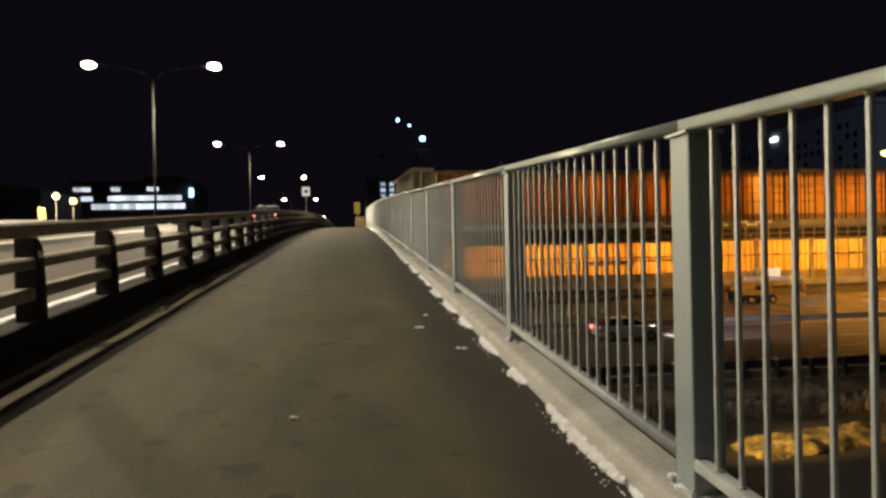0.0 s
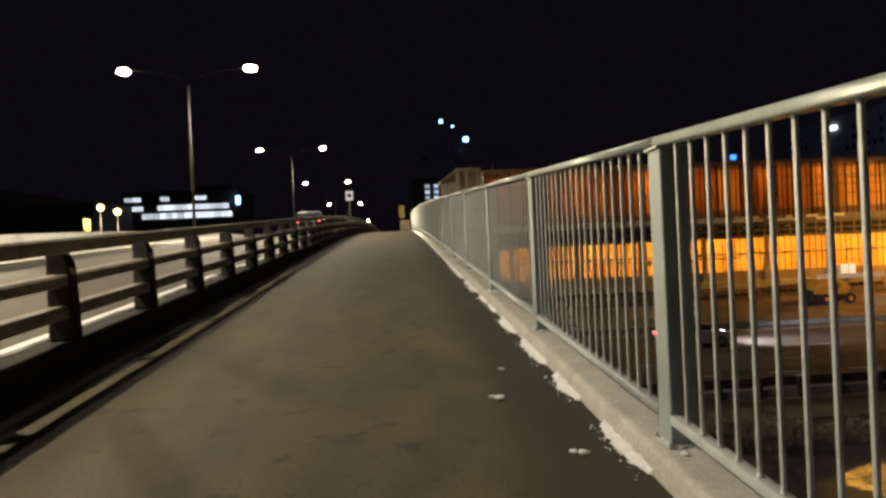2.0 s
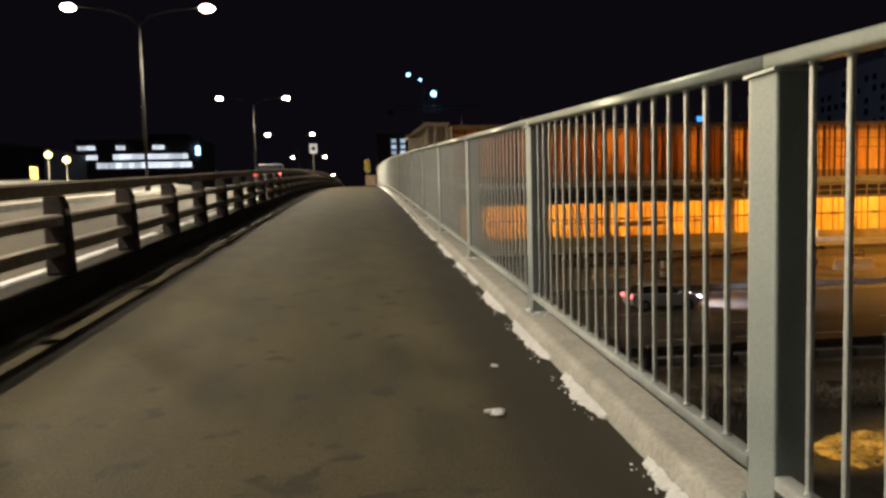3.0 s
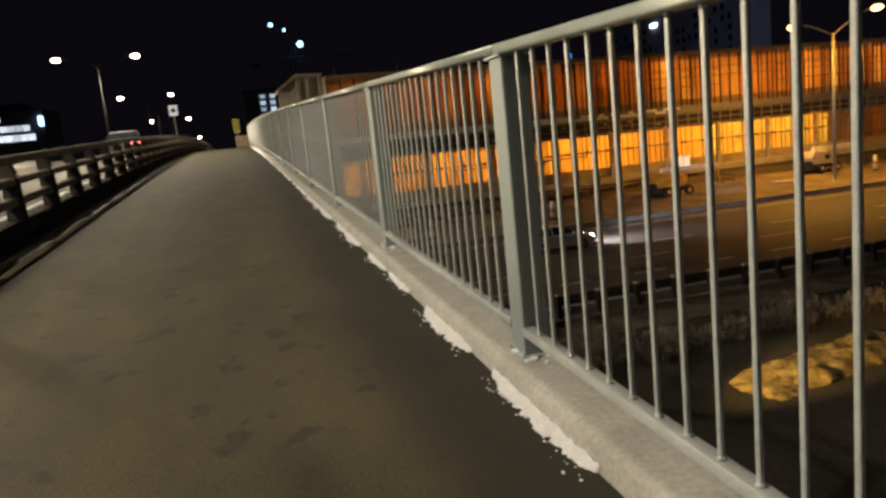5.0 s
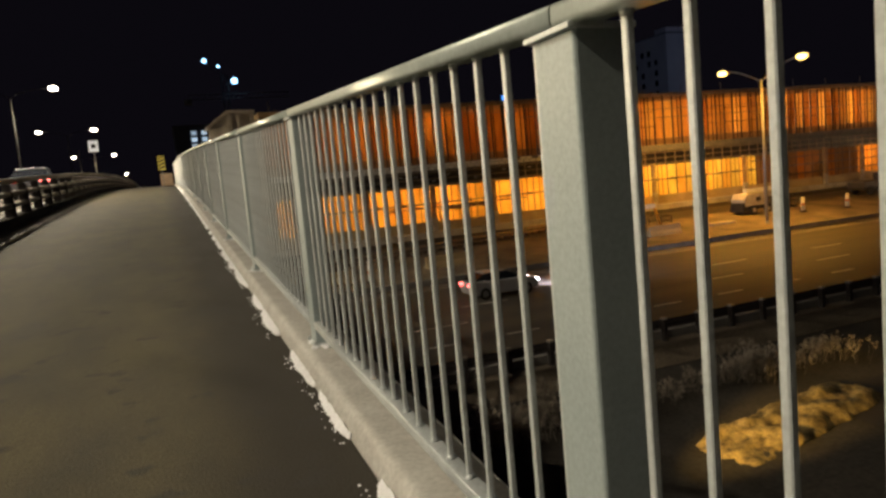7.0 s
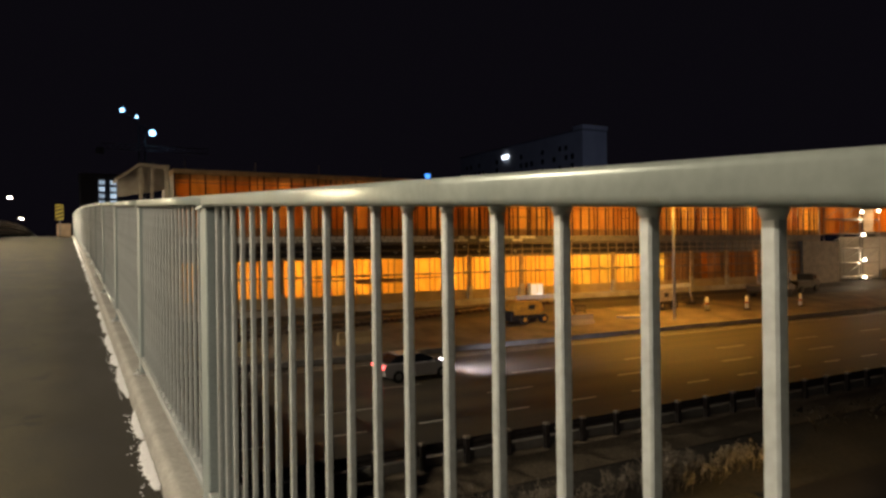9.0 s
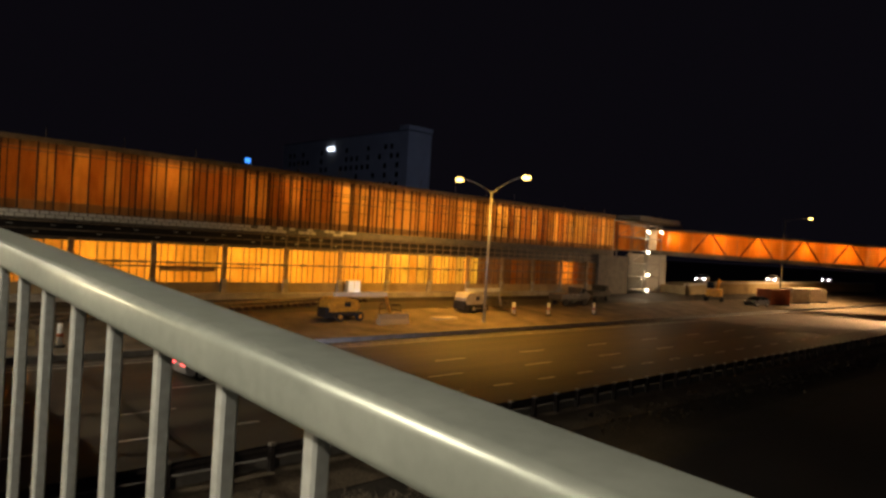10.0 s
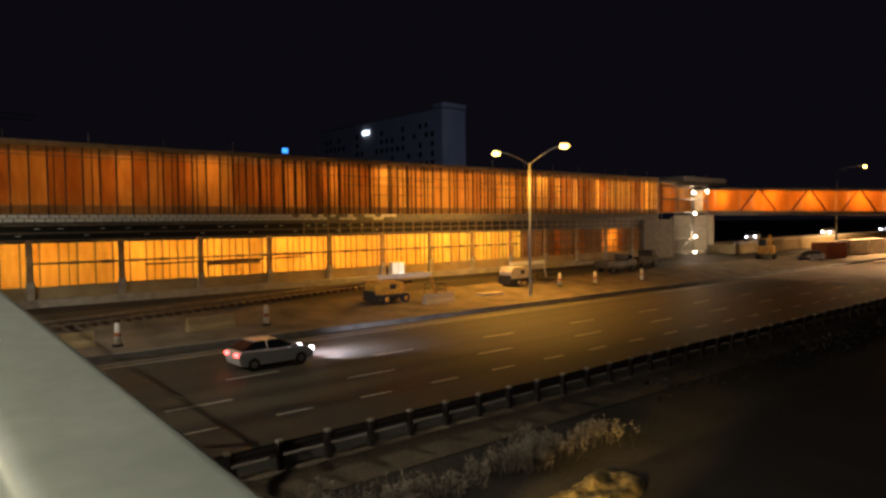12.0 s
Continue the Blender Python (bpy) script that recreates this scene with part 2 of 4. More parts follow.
M_BOARD = material("pale_site_board", (0.52, 0.48, 0.42), 0.75, 0, 1.2, 0.35, 0.15, (0.34, 0.30, 0.25), 20)
M_BROWN = material("brown_plywood", (0.46, 0.32, 0.18), 0.7, 0, 1.5, 0.4, 0.15, (0.28, 0.19, 0.10), 20)
M_WHITE = material("white_paint", (0.72, 0.72, 0.70), 0.5, 0, 3, 0.2, 0.05)
M_YELLOW = material("yellow_machine_paint", (0.74, 0.38, 0.04), 0.5, 0, 3, 0.4, 0.05, (0.42, 0.20, 0.03))
M_BLACK = material("black_rubber", (0.02, 0.02, 0.02), 0.8, 0, 5, 0.3, 0.1)
M_BLACKP = material("black_marking", (0.02, 0.02, 0.02), 0.6, 0, 5, 0.2, 0.0)
M_YSIGN = material("yellow_reflective_sheet", (0.75, 0.62, 0.10), 0.4, 0, 5, 0.15, 0.0)
M_ORANGE = material("orange_container_paint", (0.50, 0.13, 0.04), 0.6, 0, 2, 0.3, 0.1)
M_TRUSS = material("red_oxide_steel", (0.20, 0.06, 0.03), 0.6, 0.2, 2, 0.3, 0.1)
M_FACADE = material("grey_facade_panel", (0.33, 0.33, 0.36), 0.7, 0, 0.15, 0.2, 0.0)
M_FACADE2 = material("dark_facade_panel", (0.10, 0.10, 0.12), 0.7, 0, 0.2, 0.2, 0.0)
M_GLASSD = material("dark_window_glass", (0.015, 0.017, 0.022), 0.12, 0, 1, 0.1, 0.0)
M_REED = material("dry_reed", (0.42, 0.37, 0.30), 0.9, 0, 3, 0.4, 0.0, (0.16, 0.13, 0.10))
# ochre stands in for amber light on dark grass
M_LITPATCH = material("lit_grass_patch", (0.44, 0.33, 0.13), 0.9, 0, 3.5, 0.5, 1.0, (0.06, 0.042, 0.02), 18)
M_CARW = material("white_car_paint", (0.50, 0.50, 0.52), 0.3, 0, 1, 0.1, 0.0, coat=0.6)
M_CARD = material("dark_car_paint", (0.05, 0.05, 0.06), 0.3, 0, 1, 0.1, 0.0, coat=0.6)
M_SHEET_U = sheeting("orange_sheeting", (0.73, 0.425, 0.14), (0.52, 0.265, 0.075))
M_SHEET_R = sheeting("red_brown_sheeting", (0.62, 0.32, 0.095), (0.44, 0.195, 0.05))
M_SHEET_F = sheeting("footbridge_sheeting", (0.80, 0.43, 0.09), (0.66, 0.32, 0.06))
M_SHEET_B = sheeting("brown_sheeting", (0.42, 0.27, 0.14), (0.28, 0.17, 0.08))
M_SHEET_L = sheeting("amber_sheeting", (0.90, 0.60, 0.20), (0.72, 0.42, 0.10))
M_SHEET_O = sheeting("peach_sheeting", (0.86, 0.56, 0.20), (0.70, 0.40, 0.12))
M_SHEET_Y = sheeting("pale_yellow_sheeting", (0.85, 0.68, 0.25), (0.66, 0.45, 0.13))
M_HEAD = glowing("warm_lamp_lens", WARM, 28)
M_SODHEAD = glowing("sodium_lamp_lens", (1.0, 0.64, 0.16), 7)
M_COOL = glowing("cool_flood_lens", (0.30, 0.62, 1.0), 5)
M_PALE = glowing("white_street_lens", (0.75, 0.88, 1.0), 8)
M_COOLW = glowing("cool_lit_window", (0.60, 0.80, 1.0), 0.7, 0.6)
M_OFFW = glowing("office_lit_window", (0.80, 0.90, 1.0), 1.1, 0.5)
M_WHITEL = glowing("white_work_lamp", (1.0, 0.86, 0.66), 12)
M_BLUE = glowing("blue_sign_light", (0.05, 0.30, 1.0), 1.8)
M_TAIL = glowing("red_tail_light", (1.0, 0.06, 0.06), 6)
M_FRONT = glowing("white_headlight", (0.95, 0.95, 1.0), 25)


# ---- building blocks ----
def bx(bm, x0, x1, y0, y1, z0, z1):
    v = [bm.verts.new((x, y, z)) for z in (z0, z1) for y in (y0, y1) for x in (x0, x1)]
    for f in ((0, 2, 3, 1), (4, 5, 7, 6), (0, 1, 5, 4), (2, 6, 7, 3), (0, 4, 6, 2), (1, 3, 7, 5)):
        bm.faces.new([v[i] for i in f])
    return bm


def box(*a):
    return bx(bmesh.new(), *a)


def rbox(x0, x1, y0, y1, z0, z1, r=0.02):
    bm = box(x0, x1, y0, y1, z0, z1)
    bmesh.ops.bevel(bm, geom=bm.edges[:], offset=r, segments=2, affect="EDGES", profile=0.5)
    return bm


def tube(bm, p0, p1, r0, r1=None, n=8, smooth=True):
    p0, p1 = Vector(p0), Vector(p1)
    r1 = r0 if r1 is None else r1
    q = (p1 - p0).to_track_quat("Z", "Y")
    rings = []
    for p, r in ((p0, r0), (p1, r1)):
        rings.append([bm.verts.new(p + q @ Vector((r * math.cos(2 * math.pi * i / n), r * math.sin(2 * math.pi * i / n), 0))) for i in range(n)])
    for i in range(n):
        f = bm.faces.new((rings[0][i], rings[0][(i + 1) % n], rings[1][(i + 1) % n], rings[1][i]))
        f.smooth = smooth
    bm.faces.new(rings[0][::-1])
    bm.faces.new(rings[1])
    return bm


def prism(bm, outline, axis, a, b):
    """An outline of (u, v) drawn out along an axis from a to b."""
    def at(u, v, w):
        return {"x": (w, u, v), "y": (u, w, v), "z": (u, v, w)}[axis]
    r0 = [bm.verts.new(at(u, v, a)) for u, v in outline]
    r1 = [bm.verts.new(at(u, v, b)) for u, v in outline]
    k = len(outline)
    for i in range(k):
        bm.faces.new((r0[i], r0[(i + 1) % k], r1[(i + 1) % k], r1[i]))
    bm.faces.new(r0[::-1])
    bm.faces.new(r1)
    bmesh.ops.recalc_face_normals(bm, faces=bm.faces)
    return bm


def along(outline, ys, height=deck, closed=True, smooth=False):
    """An outline of (x, z) that follows a height over y."""
    bm = bmesh.new()
    rings = [[bm.verts.new((x, y, z + height(y))) for x, z in outline] for y in ys]
    k = len(outline)
    for a, b in zip(rings, rings[1:]):
        for i in range(k if closed else k - 1):
            f = bm.faces.new((a[i], a[(i + 1) % k], b[(i + 1) % k], b[i]))
            f.smooth = smooth
    if closed:
        bm.faces.new(rings[0][::-1])
        bm.faces.new(rings[-1])
    bmesh.ops.recalc_face_normals(bm, faces=bm.faces)
    return bm


def mesh_of(name, bm, mat):
    me = bpy.data.meshes.new(name)
    bm.to_mesh(me)
    bm.free()
    me.materials.append(mat)
    return me


def part(name, bm, mat, parent=None, label=""):
    ob = new(name, mesh_of(name, bm, mat))
    if parent:
        ob.parent = parent
    return tagged(ob, label)


def again(name, me, parent, at=(0, 0, 0), turn=0):
    """One more object on a mesh that is already made."""
    ob = new(name, me)
    ob.parent = parent
    ob.matrix_basis = pose(*at, 0, 0, turn)
    return ob


def thing(name, at, label, category, group="", turn=0):
    ob = new(name)
    ob.matrix_basis = pose(*at, 0, 0, turn)
    return tagged(ob, label, category, group)


def setting(name, bm, mat, label, category):
    return tagged(part(name, bm, mat), label, category, "", "structure")


def steps(a, b, d):
    k = max(1, math.ceil((b - a) / d))
    return [a + (b - a) * i / k for i in range(k + 1)]


# ---- ground, highway and bridge ----
gy = sorted({y for y, _ in GROUND} | set(steps(-400, 10, 60)) | set(steps(70, 4000, 400)))
gx = sorted(set(steps(-3000, -60, 500)) | set(steps(-60, 200, 10)) | set(steps(200, 3000, 500)))
bm = bmesh.new()
grid = [[bm.verts.new((x, y, ground_z(y) - 0.03)) for x in gx] for y in gy]
for a, b in zip(grid, grid[1:]):
    for i in range(len(gx) - 1):
        bm.faces.new((a[i], a[i + 1], b[i + 1], b[i]))
setting("ground", bm, M_GROUND, "dark frosty grass and soil beside the highway", "ground")
highway = setting("road_highway", along([(-300, -0.3), (320, -0.3), (320, 0.04), (-300, 0.04)], [26.3, 46.4], lambda y: -4.80), M_ROAD,
                  "dark multi-lane highway asphalt under sodium light", "road")
setting("verge", along([(-300, 0.0), (320, 0.0)], [46.9, 50.0, 55.2], lambda y: ground_z(y) + 0.01, False), M_VERGE,
        "pale gravel verge beside the highway", "verge")
setting("trackbed", along([(1.6, 0.0), (86, 0.0)], [55.3, 58.0], lambda y: ground_z(y) + 0.012, False), M_ROAD, "dark strip of track bed below the station", "ground")
setting("kerb_highway", along([(-300, -0.4), (-300, 0.33), (320, 0.33), (320, -0.4)], [46.42, 46.9], lambda y: -4.78), M_DCONC,
        "low dark concrete kerb along the highway", "kerb")
setting("ramp", along([(80, 0.0), (200, 0.0)], [31.4, 36, 46.3], lambda y: -4.745, False), M_PAVE, "pale lit paving at the highway's edge", "pavement")
setting("shoulder", along([(-200, 0.0), (200, 0.0)], [24.0, 24.9, 25.7, 26.2], lambda y: ground_z(y) + 0.004, False), M_VERGE, "pale gravel strip under the guardrail", "verge")
setting("road_service", along([(15.5, 0.0), (220, 0.0)], [-40, 10, 19, 20.4], lambda y: ground_z(y) + 0.005, False), M_SERV, "dark service road beside the ditch", "road")

YS = steps(-60, 20, 8) + steps(20, 200, 4)[1:]
setting("bridge_deck", along([(-20.6, -1.3), (1.42, -1.3), (1.42, -0.02), (-20.6, -0.02)], YS), M_DCONC, "concrete bridge deck slab", "bridge")
setting("road_bridge", along([(-10.5, -0.01), (-3.05, -0.01), (-3.05, 0.0), (-10.5, 0.0)], YS), M_BROAD, "worn asphalt carriageway on the bridge", "road")
setting("road_bridge_far", along([(-19.6, -0.01), (-11.6, -0.01), (-11.6, 0.0), (-19.6, 0.0)], YS), M_BROAD, "asphalt carriageway beyond the median", "road")
setting("median", along([(-11.59, -0.01), (-10.51, -0.01), (-10.51, 0.16), (-11.59, 0.16)], YS), M_CONC, "raised concrete median of the bridge", "median")
setting("pavement", along([(-2.70, -0.015), (1.104, -0.015), (1.104, 0.0), (-2.70, 0.0)], YS), M_WALK,
        "worn grey-brown asphalt walkway with a damp dark margin", "pavement")
setting("kerb_walkway", along([(1.105, -0.2), (1.43, -0.2), (1.43, 0.10), (1.42, 0.10), (1.19, 0.10), (1.176, 0.10), (1.163, 0.099), (1.149, 0.095), (1.137, 0.086), (1.129, 0.074), (1.125, 0.058), (1.121, 0.044), (1.110, 0.006)], YS, deck, True, True), M_CONC,
        "smooth pale concrete kerb under the railing", "kerb")
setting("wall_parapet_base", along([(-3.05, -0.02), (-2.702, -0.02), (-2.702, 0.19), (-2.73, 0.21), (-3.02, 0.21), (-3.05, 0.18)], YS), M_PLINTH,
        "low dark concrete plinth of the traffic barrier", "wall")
setting("wall_far_parapet", along([(-20.4, -0.02), (-19.9, -0.02), (-20.0, 0.85), (-20.25, 0.85)], YS), M_CONC, "pale concrete parapet across the bridge", "wall")
for a, b in ((-60, 21.5), (50.5, 150)):
    yy = [y for y in YS if a < y < b]
    bm = bmesh.new()
    r = [[bm.verts.new((x, y, z)) for x, z in ((-20.4, -6), (1.3, -6), (1.3, deck(y) - 1.29), (-20.4, deck(y) - 1.29))] for y in [a] + yy + [b]]
    for p, q in zip(r, r[1:]):
        for i in range(4):
            bm.faces.new((p[i], p[(i + 1) % 4], q[(i + 1) % 4], q[i]))
    bm.faces.new(r[0][::-1])
    bm.faces.new(r[-1])
    bmesh.ops.recalc_face_normals(bm, faces=bm.faces)
    setting("wall_abutment", bm, M_DCONC, "plain concrete abutment wall under the bridge", "wall")

# ---- pedestrian railing ----
XR, Y0, STEP = 1.199, 2.414, 2.9217
NB = 19
C, TOP, RW, RT = 0.011, 1.494, 0.073, 0.0445
MID = XR + 0.038


def rounded(x0, x1, z0, z1, r, k=4):
    """A rectangle with eased corners, as (x, z)."""
    out = []
    for cx, cz, a0 in ((x0 + r, z0 + r, 180), (x1 - r, z0 + r, 270), (x1 - r, z1 - r, 0), (x0 + r, z1 - r, 90)):
        out += [(cx + r * math.cos(radians(a0 + 90 * i / k)), cz + r * math.sin(radians(a0 + 90 * i / k))) for i in range(k + 1)]
    return out[::-1]


RAIL = rounded(XR, XR + RW, TOP - RT, TOP, C)
PX0, PX1, PYB = XR + 0.012, XR + 0.140, 0.145
h = prism(bmesh.new(), rounded(PX0, PX1, 0.0, PYB, 0.007, 2), "z", 0.112, TOP - RT - 0.013)
POST_MESH = mesh_of("post", h, M_POST)
h = rbox(XR - 0.004, XR + 0.146, -0.008, PYB + 0.012, TOP - RT - 0.0128, TOP - RT - 0.001, 0.002)
CAP_MESH = mesh_of("cap_plate", h, M_GALV)
h = rbox(XR - 0.008, XR + 0.158, -0.02, PYB + 0.02, 0.10, 0.1118, 0.003)
PLATE_MESH = mesh_of("base_plate", h, M_GALV)
h = bmesh.new()
tube(h, (0, 0, 0.112), (0, 0, 0.128), 0.010, n=6)
tube(h, (0, 0, 0.128), (0, 0, 0.136), 0.005, n=6)
BOLT_MESH = mesh_of("bolt", h, M_GALV)
h = bmesh.new()
bx(h, -0.008, 0.008, -0.0085, 0.0085, 0.248, TOP - RT)
bmesh.ops.bevel(h, geom=[e for e in h.edges if abs(e.verts[0].co.z - e.verts[1].co.z) > 1], offset=0.0025, segments=1, affect="EDGES")
tube(h, (0, 0, 0.247), (0, 0, 0.258), 0.016, 0.010, 8)
tube(h, (0, 0, TOP - RT - 0.012), (0, 0, TOP - RT), 0.010, 0.014, 8)
BAR_MESH = mesh_of("baluster", h, M_GALV)


def railing_panel(y, nxt):
    rise = (deck(nxt) - deck(y)) / (nxt - y)
    th = thing("railing_panel", (0, y, deck(y)), "galvanised steel railing panel with square balusters beside the walkway", "railing", "walkway railing")
    post = again("post", POST_MESH, th, (0, -0.057, 0))
    again("cap_plate", CAP_MESH, post)
    again("base_plate", PLATE_MESH, post)
    for bxx in (XR + 0.002, XR + 0.149):
        for byy in (-0.009, PYB + 0.009):
            again("bolt", BOLT_MESH, post, (bxx, byy, 0))
    L = nxt - y
    part("top_rail", along(RAIL, [0.003, L - 0.003], lambda v: rise * v, True, True), M_RAIL, th, "satin steel box handrail with eased edges")
    part("bottom_rail", along(rounded(XR + 0.010, XR + 0.064, 0.205, 0.247, 0.004, 2), [0.090, L - 0.059], lambda v: rise * v, True, True), M_GALV, th, "slim galvanised bottom rail")
    for i in range(NB):
        v = (i + 0.78) * L / (NB + 1)
        again("baluster", BAR_MESH, th, (MID, v, rise * v))
    return th


first = railing_panel(Y0, Y0 + STEP)
for i in range(-4, 20):
    y = Y0 + i * STEP
    if i == 0:
        continue
    if y + STEP < 20.0:
        copy_thing(first, pose(0, y, deck(y)))
    else:
        railing_panel(y, y + STEP)

# ---- traffic barrier ----
barrier = thing("traffic_barrier", (-2.85, 10.2, deck(10.2)), "weathered steel three-rail traffic barrier on a concrete plinth", "barrier")
for x0, z0, z1, w in ((-2.79, 0.96, 1.08, 0.10), (-2.91, 0.68, 0.777, 0.165), (-2.91, 0.41, 0.508, 0.165)):
    pr = [(x0, z0), (x0 + w, z0), (x0 + w, z1 - 0.02), (x0 + w - 0.02, z1), (x0 + 0.02, z1), (x0, z1 - 0.02)]
    rail = part("rail", along(pr, steps(-24.0, 20, 4) + steps(20, 120, 3)[1:]), M_BARR, barrier)
    rail.matrix_parent_inverse = barrier.matrix_basis.inverted()
h = bmesh.new()
prism(h, [(-2.93, 0.20), (-2.70, 0.20), (-2.715, 0.60), (-2.735, 0.86), (-2.78, 0.96), (-2.93, 0.96)], "y", -0.075, 0.075)
bmesh.ops.bevel(h, geom=h.edges[:], offset=0.03, segments=3, affect="EDGES", profile=0.5)
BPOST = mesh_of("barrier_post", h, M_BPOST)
# tilted pale slab, standing in for lamplight on a post's sloped top
h = rbox(-0.012, 0.012, -0.035, 0.035, 0.0, 0.20, 0.008)
bmesh.ops.rotate(h, verts=h.verts[:], matrix=Matrix.Rotation(-0.35, 3, "Y"))
bmesh.ops.translate(h, verts=h.verts[:], vec=(-2.725, -0.02, 0.77))
BGLINT = mesh_of("barrier_post_glint", h, M_GLINT)
for i in range(-17, 50):
    y = 10.2025 + i * 1.8835
    p = again("post", BPOST, barrier, (0, y, deck(y)))
    p.matrix_parent_inverse = barrier.matrix_basis.inverted()
    # bracket here is the slab that imitates the lit spot
    again("bracket", BGLINT, p)

# ---- snow along the kerb ----
bm = bmesh.new()
rnd = random.Random(4)
y = -3.0
SNOW_X = 1.107
while y < 45:
    L = rnd.uniform(0.35, 1.2)
    W = rnd.uniform(0.036, 0.078)
    n = int(L / (0.008 if y < 16 else 0.03))
    prev = None
    for k in range(n + 1):
        u = k / n
        yy = y + u * L
        ragged = 0.72 + 0.45 * noise.noise(Vector((0, yy * 5, 3))) + 0.40 * noise.noise(Vector((5, yy * 22, 1))) + 0.35 * noise.noise(Vector((2, yy * 70, 8)))
        w = W * (math.sin(math.pi * u) ** 0.4) * max(0.08, ragged) + 0.005
        hh = 0.016 + 0.010 * noise.noise(Vector((yy * 14, 2, 0))) + 0.006 * noise.noise(Vector((yy * 60, 5, 0)))
        z = deck(yy)
        ring = []
        for f, g in ((0, 0.0), (0, 1.7), (0.25, 1.35), (0.5, 1.05), (0.75, 0.8), (0.92, 0.45), (1.0, 0.0)):
            jig = 0.005 * noise.noise(Vector((f * 9, yy * 55, 4))) if 0 < f < 1 else 0.0
            ring.append(bm.verts.new((SNOW_X - w * f, yy + jig, z + 0.002 + max(0, hh * g + jig))))
        if prev:
            for i in range(6):
                bm.faces.new((prev[i], prev[i + 1], ring[i + 1], ring[i]))
        prev = ring
    # crumbs scattered off the strip's edge
    if y < 16:
        for k in range(int(L * 34)):
            s = rnd.uniform(0.002, 0.007)
            cx, cy = SNOW_X - W * rnd.uniform(0.55, 1.0) - abs(rnd.gauss(0, 0.02)), y + rnd.uniform(-0.04, L + 0.04)
            bmesh.ops.create_icosphere(bm, subdivisions=1, radius=1, matrix=Matrix.Translation((cx, cy, deck(cy) + s * 0.4)) @ Matrix.Diagonal((s, s * 1.4, s * 0.7, 1)))
    y += L + rnd.choice((0.05, 0.12, 0.3, 0.45))
# ragged snow lying on the barrier's plinth
yy, prev = -6.0, None
while yy < 110:
    w = 0.10 + 0.05 * noise.noise(Vector((3, yy * 2.2, 1)))
    z = deck(yy) + 0.205
    ring = [bm.verts.new((-3.12, yy, z)), bm.verts.new((-3.10, yy, z + 0.03)), bm.verts.new((-3.10 + w * 0.8, yy, z + 0.022)), bm.verts.new((-3.10 + w, yy, z))]
    if prev and noise.noise(Vector((9, yy * 0.8, 4))) < 0.35:
        for i in range(3):
            bm.faces.new((prev[i], prev[i + 1], ring[i + 1], ring[i]))
    prev = ring
    yy += 0.12 if yy < 40 else 0.4
# snow caught round the railing's feet
for i in range(-2, 8):
    for k in range(26):
        a, rr = rnd.uniform(0, 6.28), rnd.uniform(0.02, 0.16)
        s = rnd.uniform(0.006, 0.022)
        px, py = XR + 0.06 + rr * 0.5 * math.cos(a), Y0 + i * STEP + rr * math.sin(a)
        m = Matrix.Translation((px, py, deck(py) + 0.105)) @ Matrix.Diagonal((s * 1.5, s * 1.6, s * 0.7, 1))
        bmesh.ops.create_icosphere(bm, subdivisions=1, radius=1, matrix=m)
bmesh.ops.recalc_face_normals(bm, faces=bm.faces)
tagged(part("snow", bm, M_SNOW), "ragged strips of frozen snow along kerb and barrier", "snow", "", "stuff")
for xx, yy, s in ((0.60, 6.57, 0.045), (0.87, 5.56, 0.035), (0.75, 7.3, 0.02), (-0.35, 3.9, 0.02)):
    bm = bmesh.new()
    for k in range(5):
        m = Matrix.Translation((xx + rnd.uniform(-s, s), yy + rnd.uniform(-s, s), deck(yy) + 0.008)) @ Matrix.Diagonal((s * rnd.uniform(.4, .9), s * rnd.uniform(.3, .7), 0.012, 1))
        bmesh.ops.create_icosphere(bm, subdivisions=1, radius=1, matrix=m)
    tagged(part("ice_chip", bm, M_SNOW), "small white chip of ice lying on the walkway", "ice", "ice chips")


# ---- lamps on the bridge ----
def street_lamp():
    th = thing("street_lamp", (LAMP_XS[0], LAMP_YS[0], deck(LAMP_YS[0]) + 0.16), "tall twin-arm street lamp with warm lamps on the bridge's median", "street lamp", "bridge lamps")
    bm = bmesh.new()
    tube(bm, (0, 0, 0.0), (0, 0, 0.5), 0.14, 0.13, 12)
    tube(bm, (0, 0, 0.5), (0, 0, LAMP_H - 0.9), 0.085, 0.05, 12)
    part("pole", bm, M_POLED, th)
    for side in (-1, 1):
        bm = bmesh.new()
        pts = [(0, LAMP_H - 1.1), (0.5, LAMP_H - 0.65), (1.5, LAMP_H - 0.36), (LAMP_REACH - 0.3, LAMP_H - 0.2)]
        for (a, za), (b, zb) in zip(pts, pts[1:]):
            tube(bm, (side * a, 0, za), (side * b, 0, zb), 0.035, 0.035, 8)
        part("arm", bm, M_POLED, th)
        hd = part("lamp_head", prism(bmesh.new(), [(-0.16, -0.20), (0.16, -0.20), (0.12, -0.12), (-0.12, -0.12)], "x", side * (LAMP_REACH - 0.4), side * (LAMP_REACH + 0.35)), M_POLED, th)
        hd.location.z = LAMP_H - 0.04
        bm = bmesh.new()
        m = Matrix.Translation((side * LAMP_REACH, 0, LAMP_H - 0.25)) @ Matrix.Diagonal((0.38, 0.28, 0.19, 1))
        bmesh.ops.create_uvsphere(bm, u_segments=14, v_segments=8, radius=1, matrix=m)
        lens = part("lens", bm, M_HEAD, hd, "glowing warm white lens")
        lens.location.z = 0.04 - LAMP_H
    return th


sl = street_lamp()
for x, y in zip(LAMP_XS[1:], LAMP_YS[1:]):
    copy_thing(sl, pose(x, y, deck(y) + 0.16))


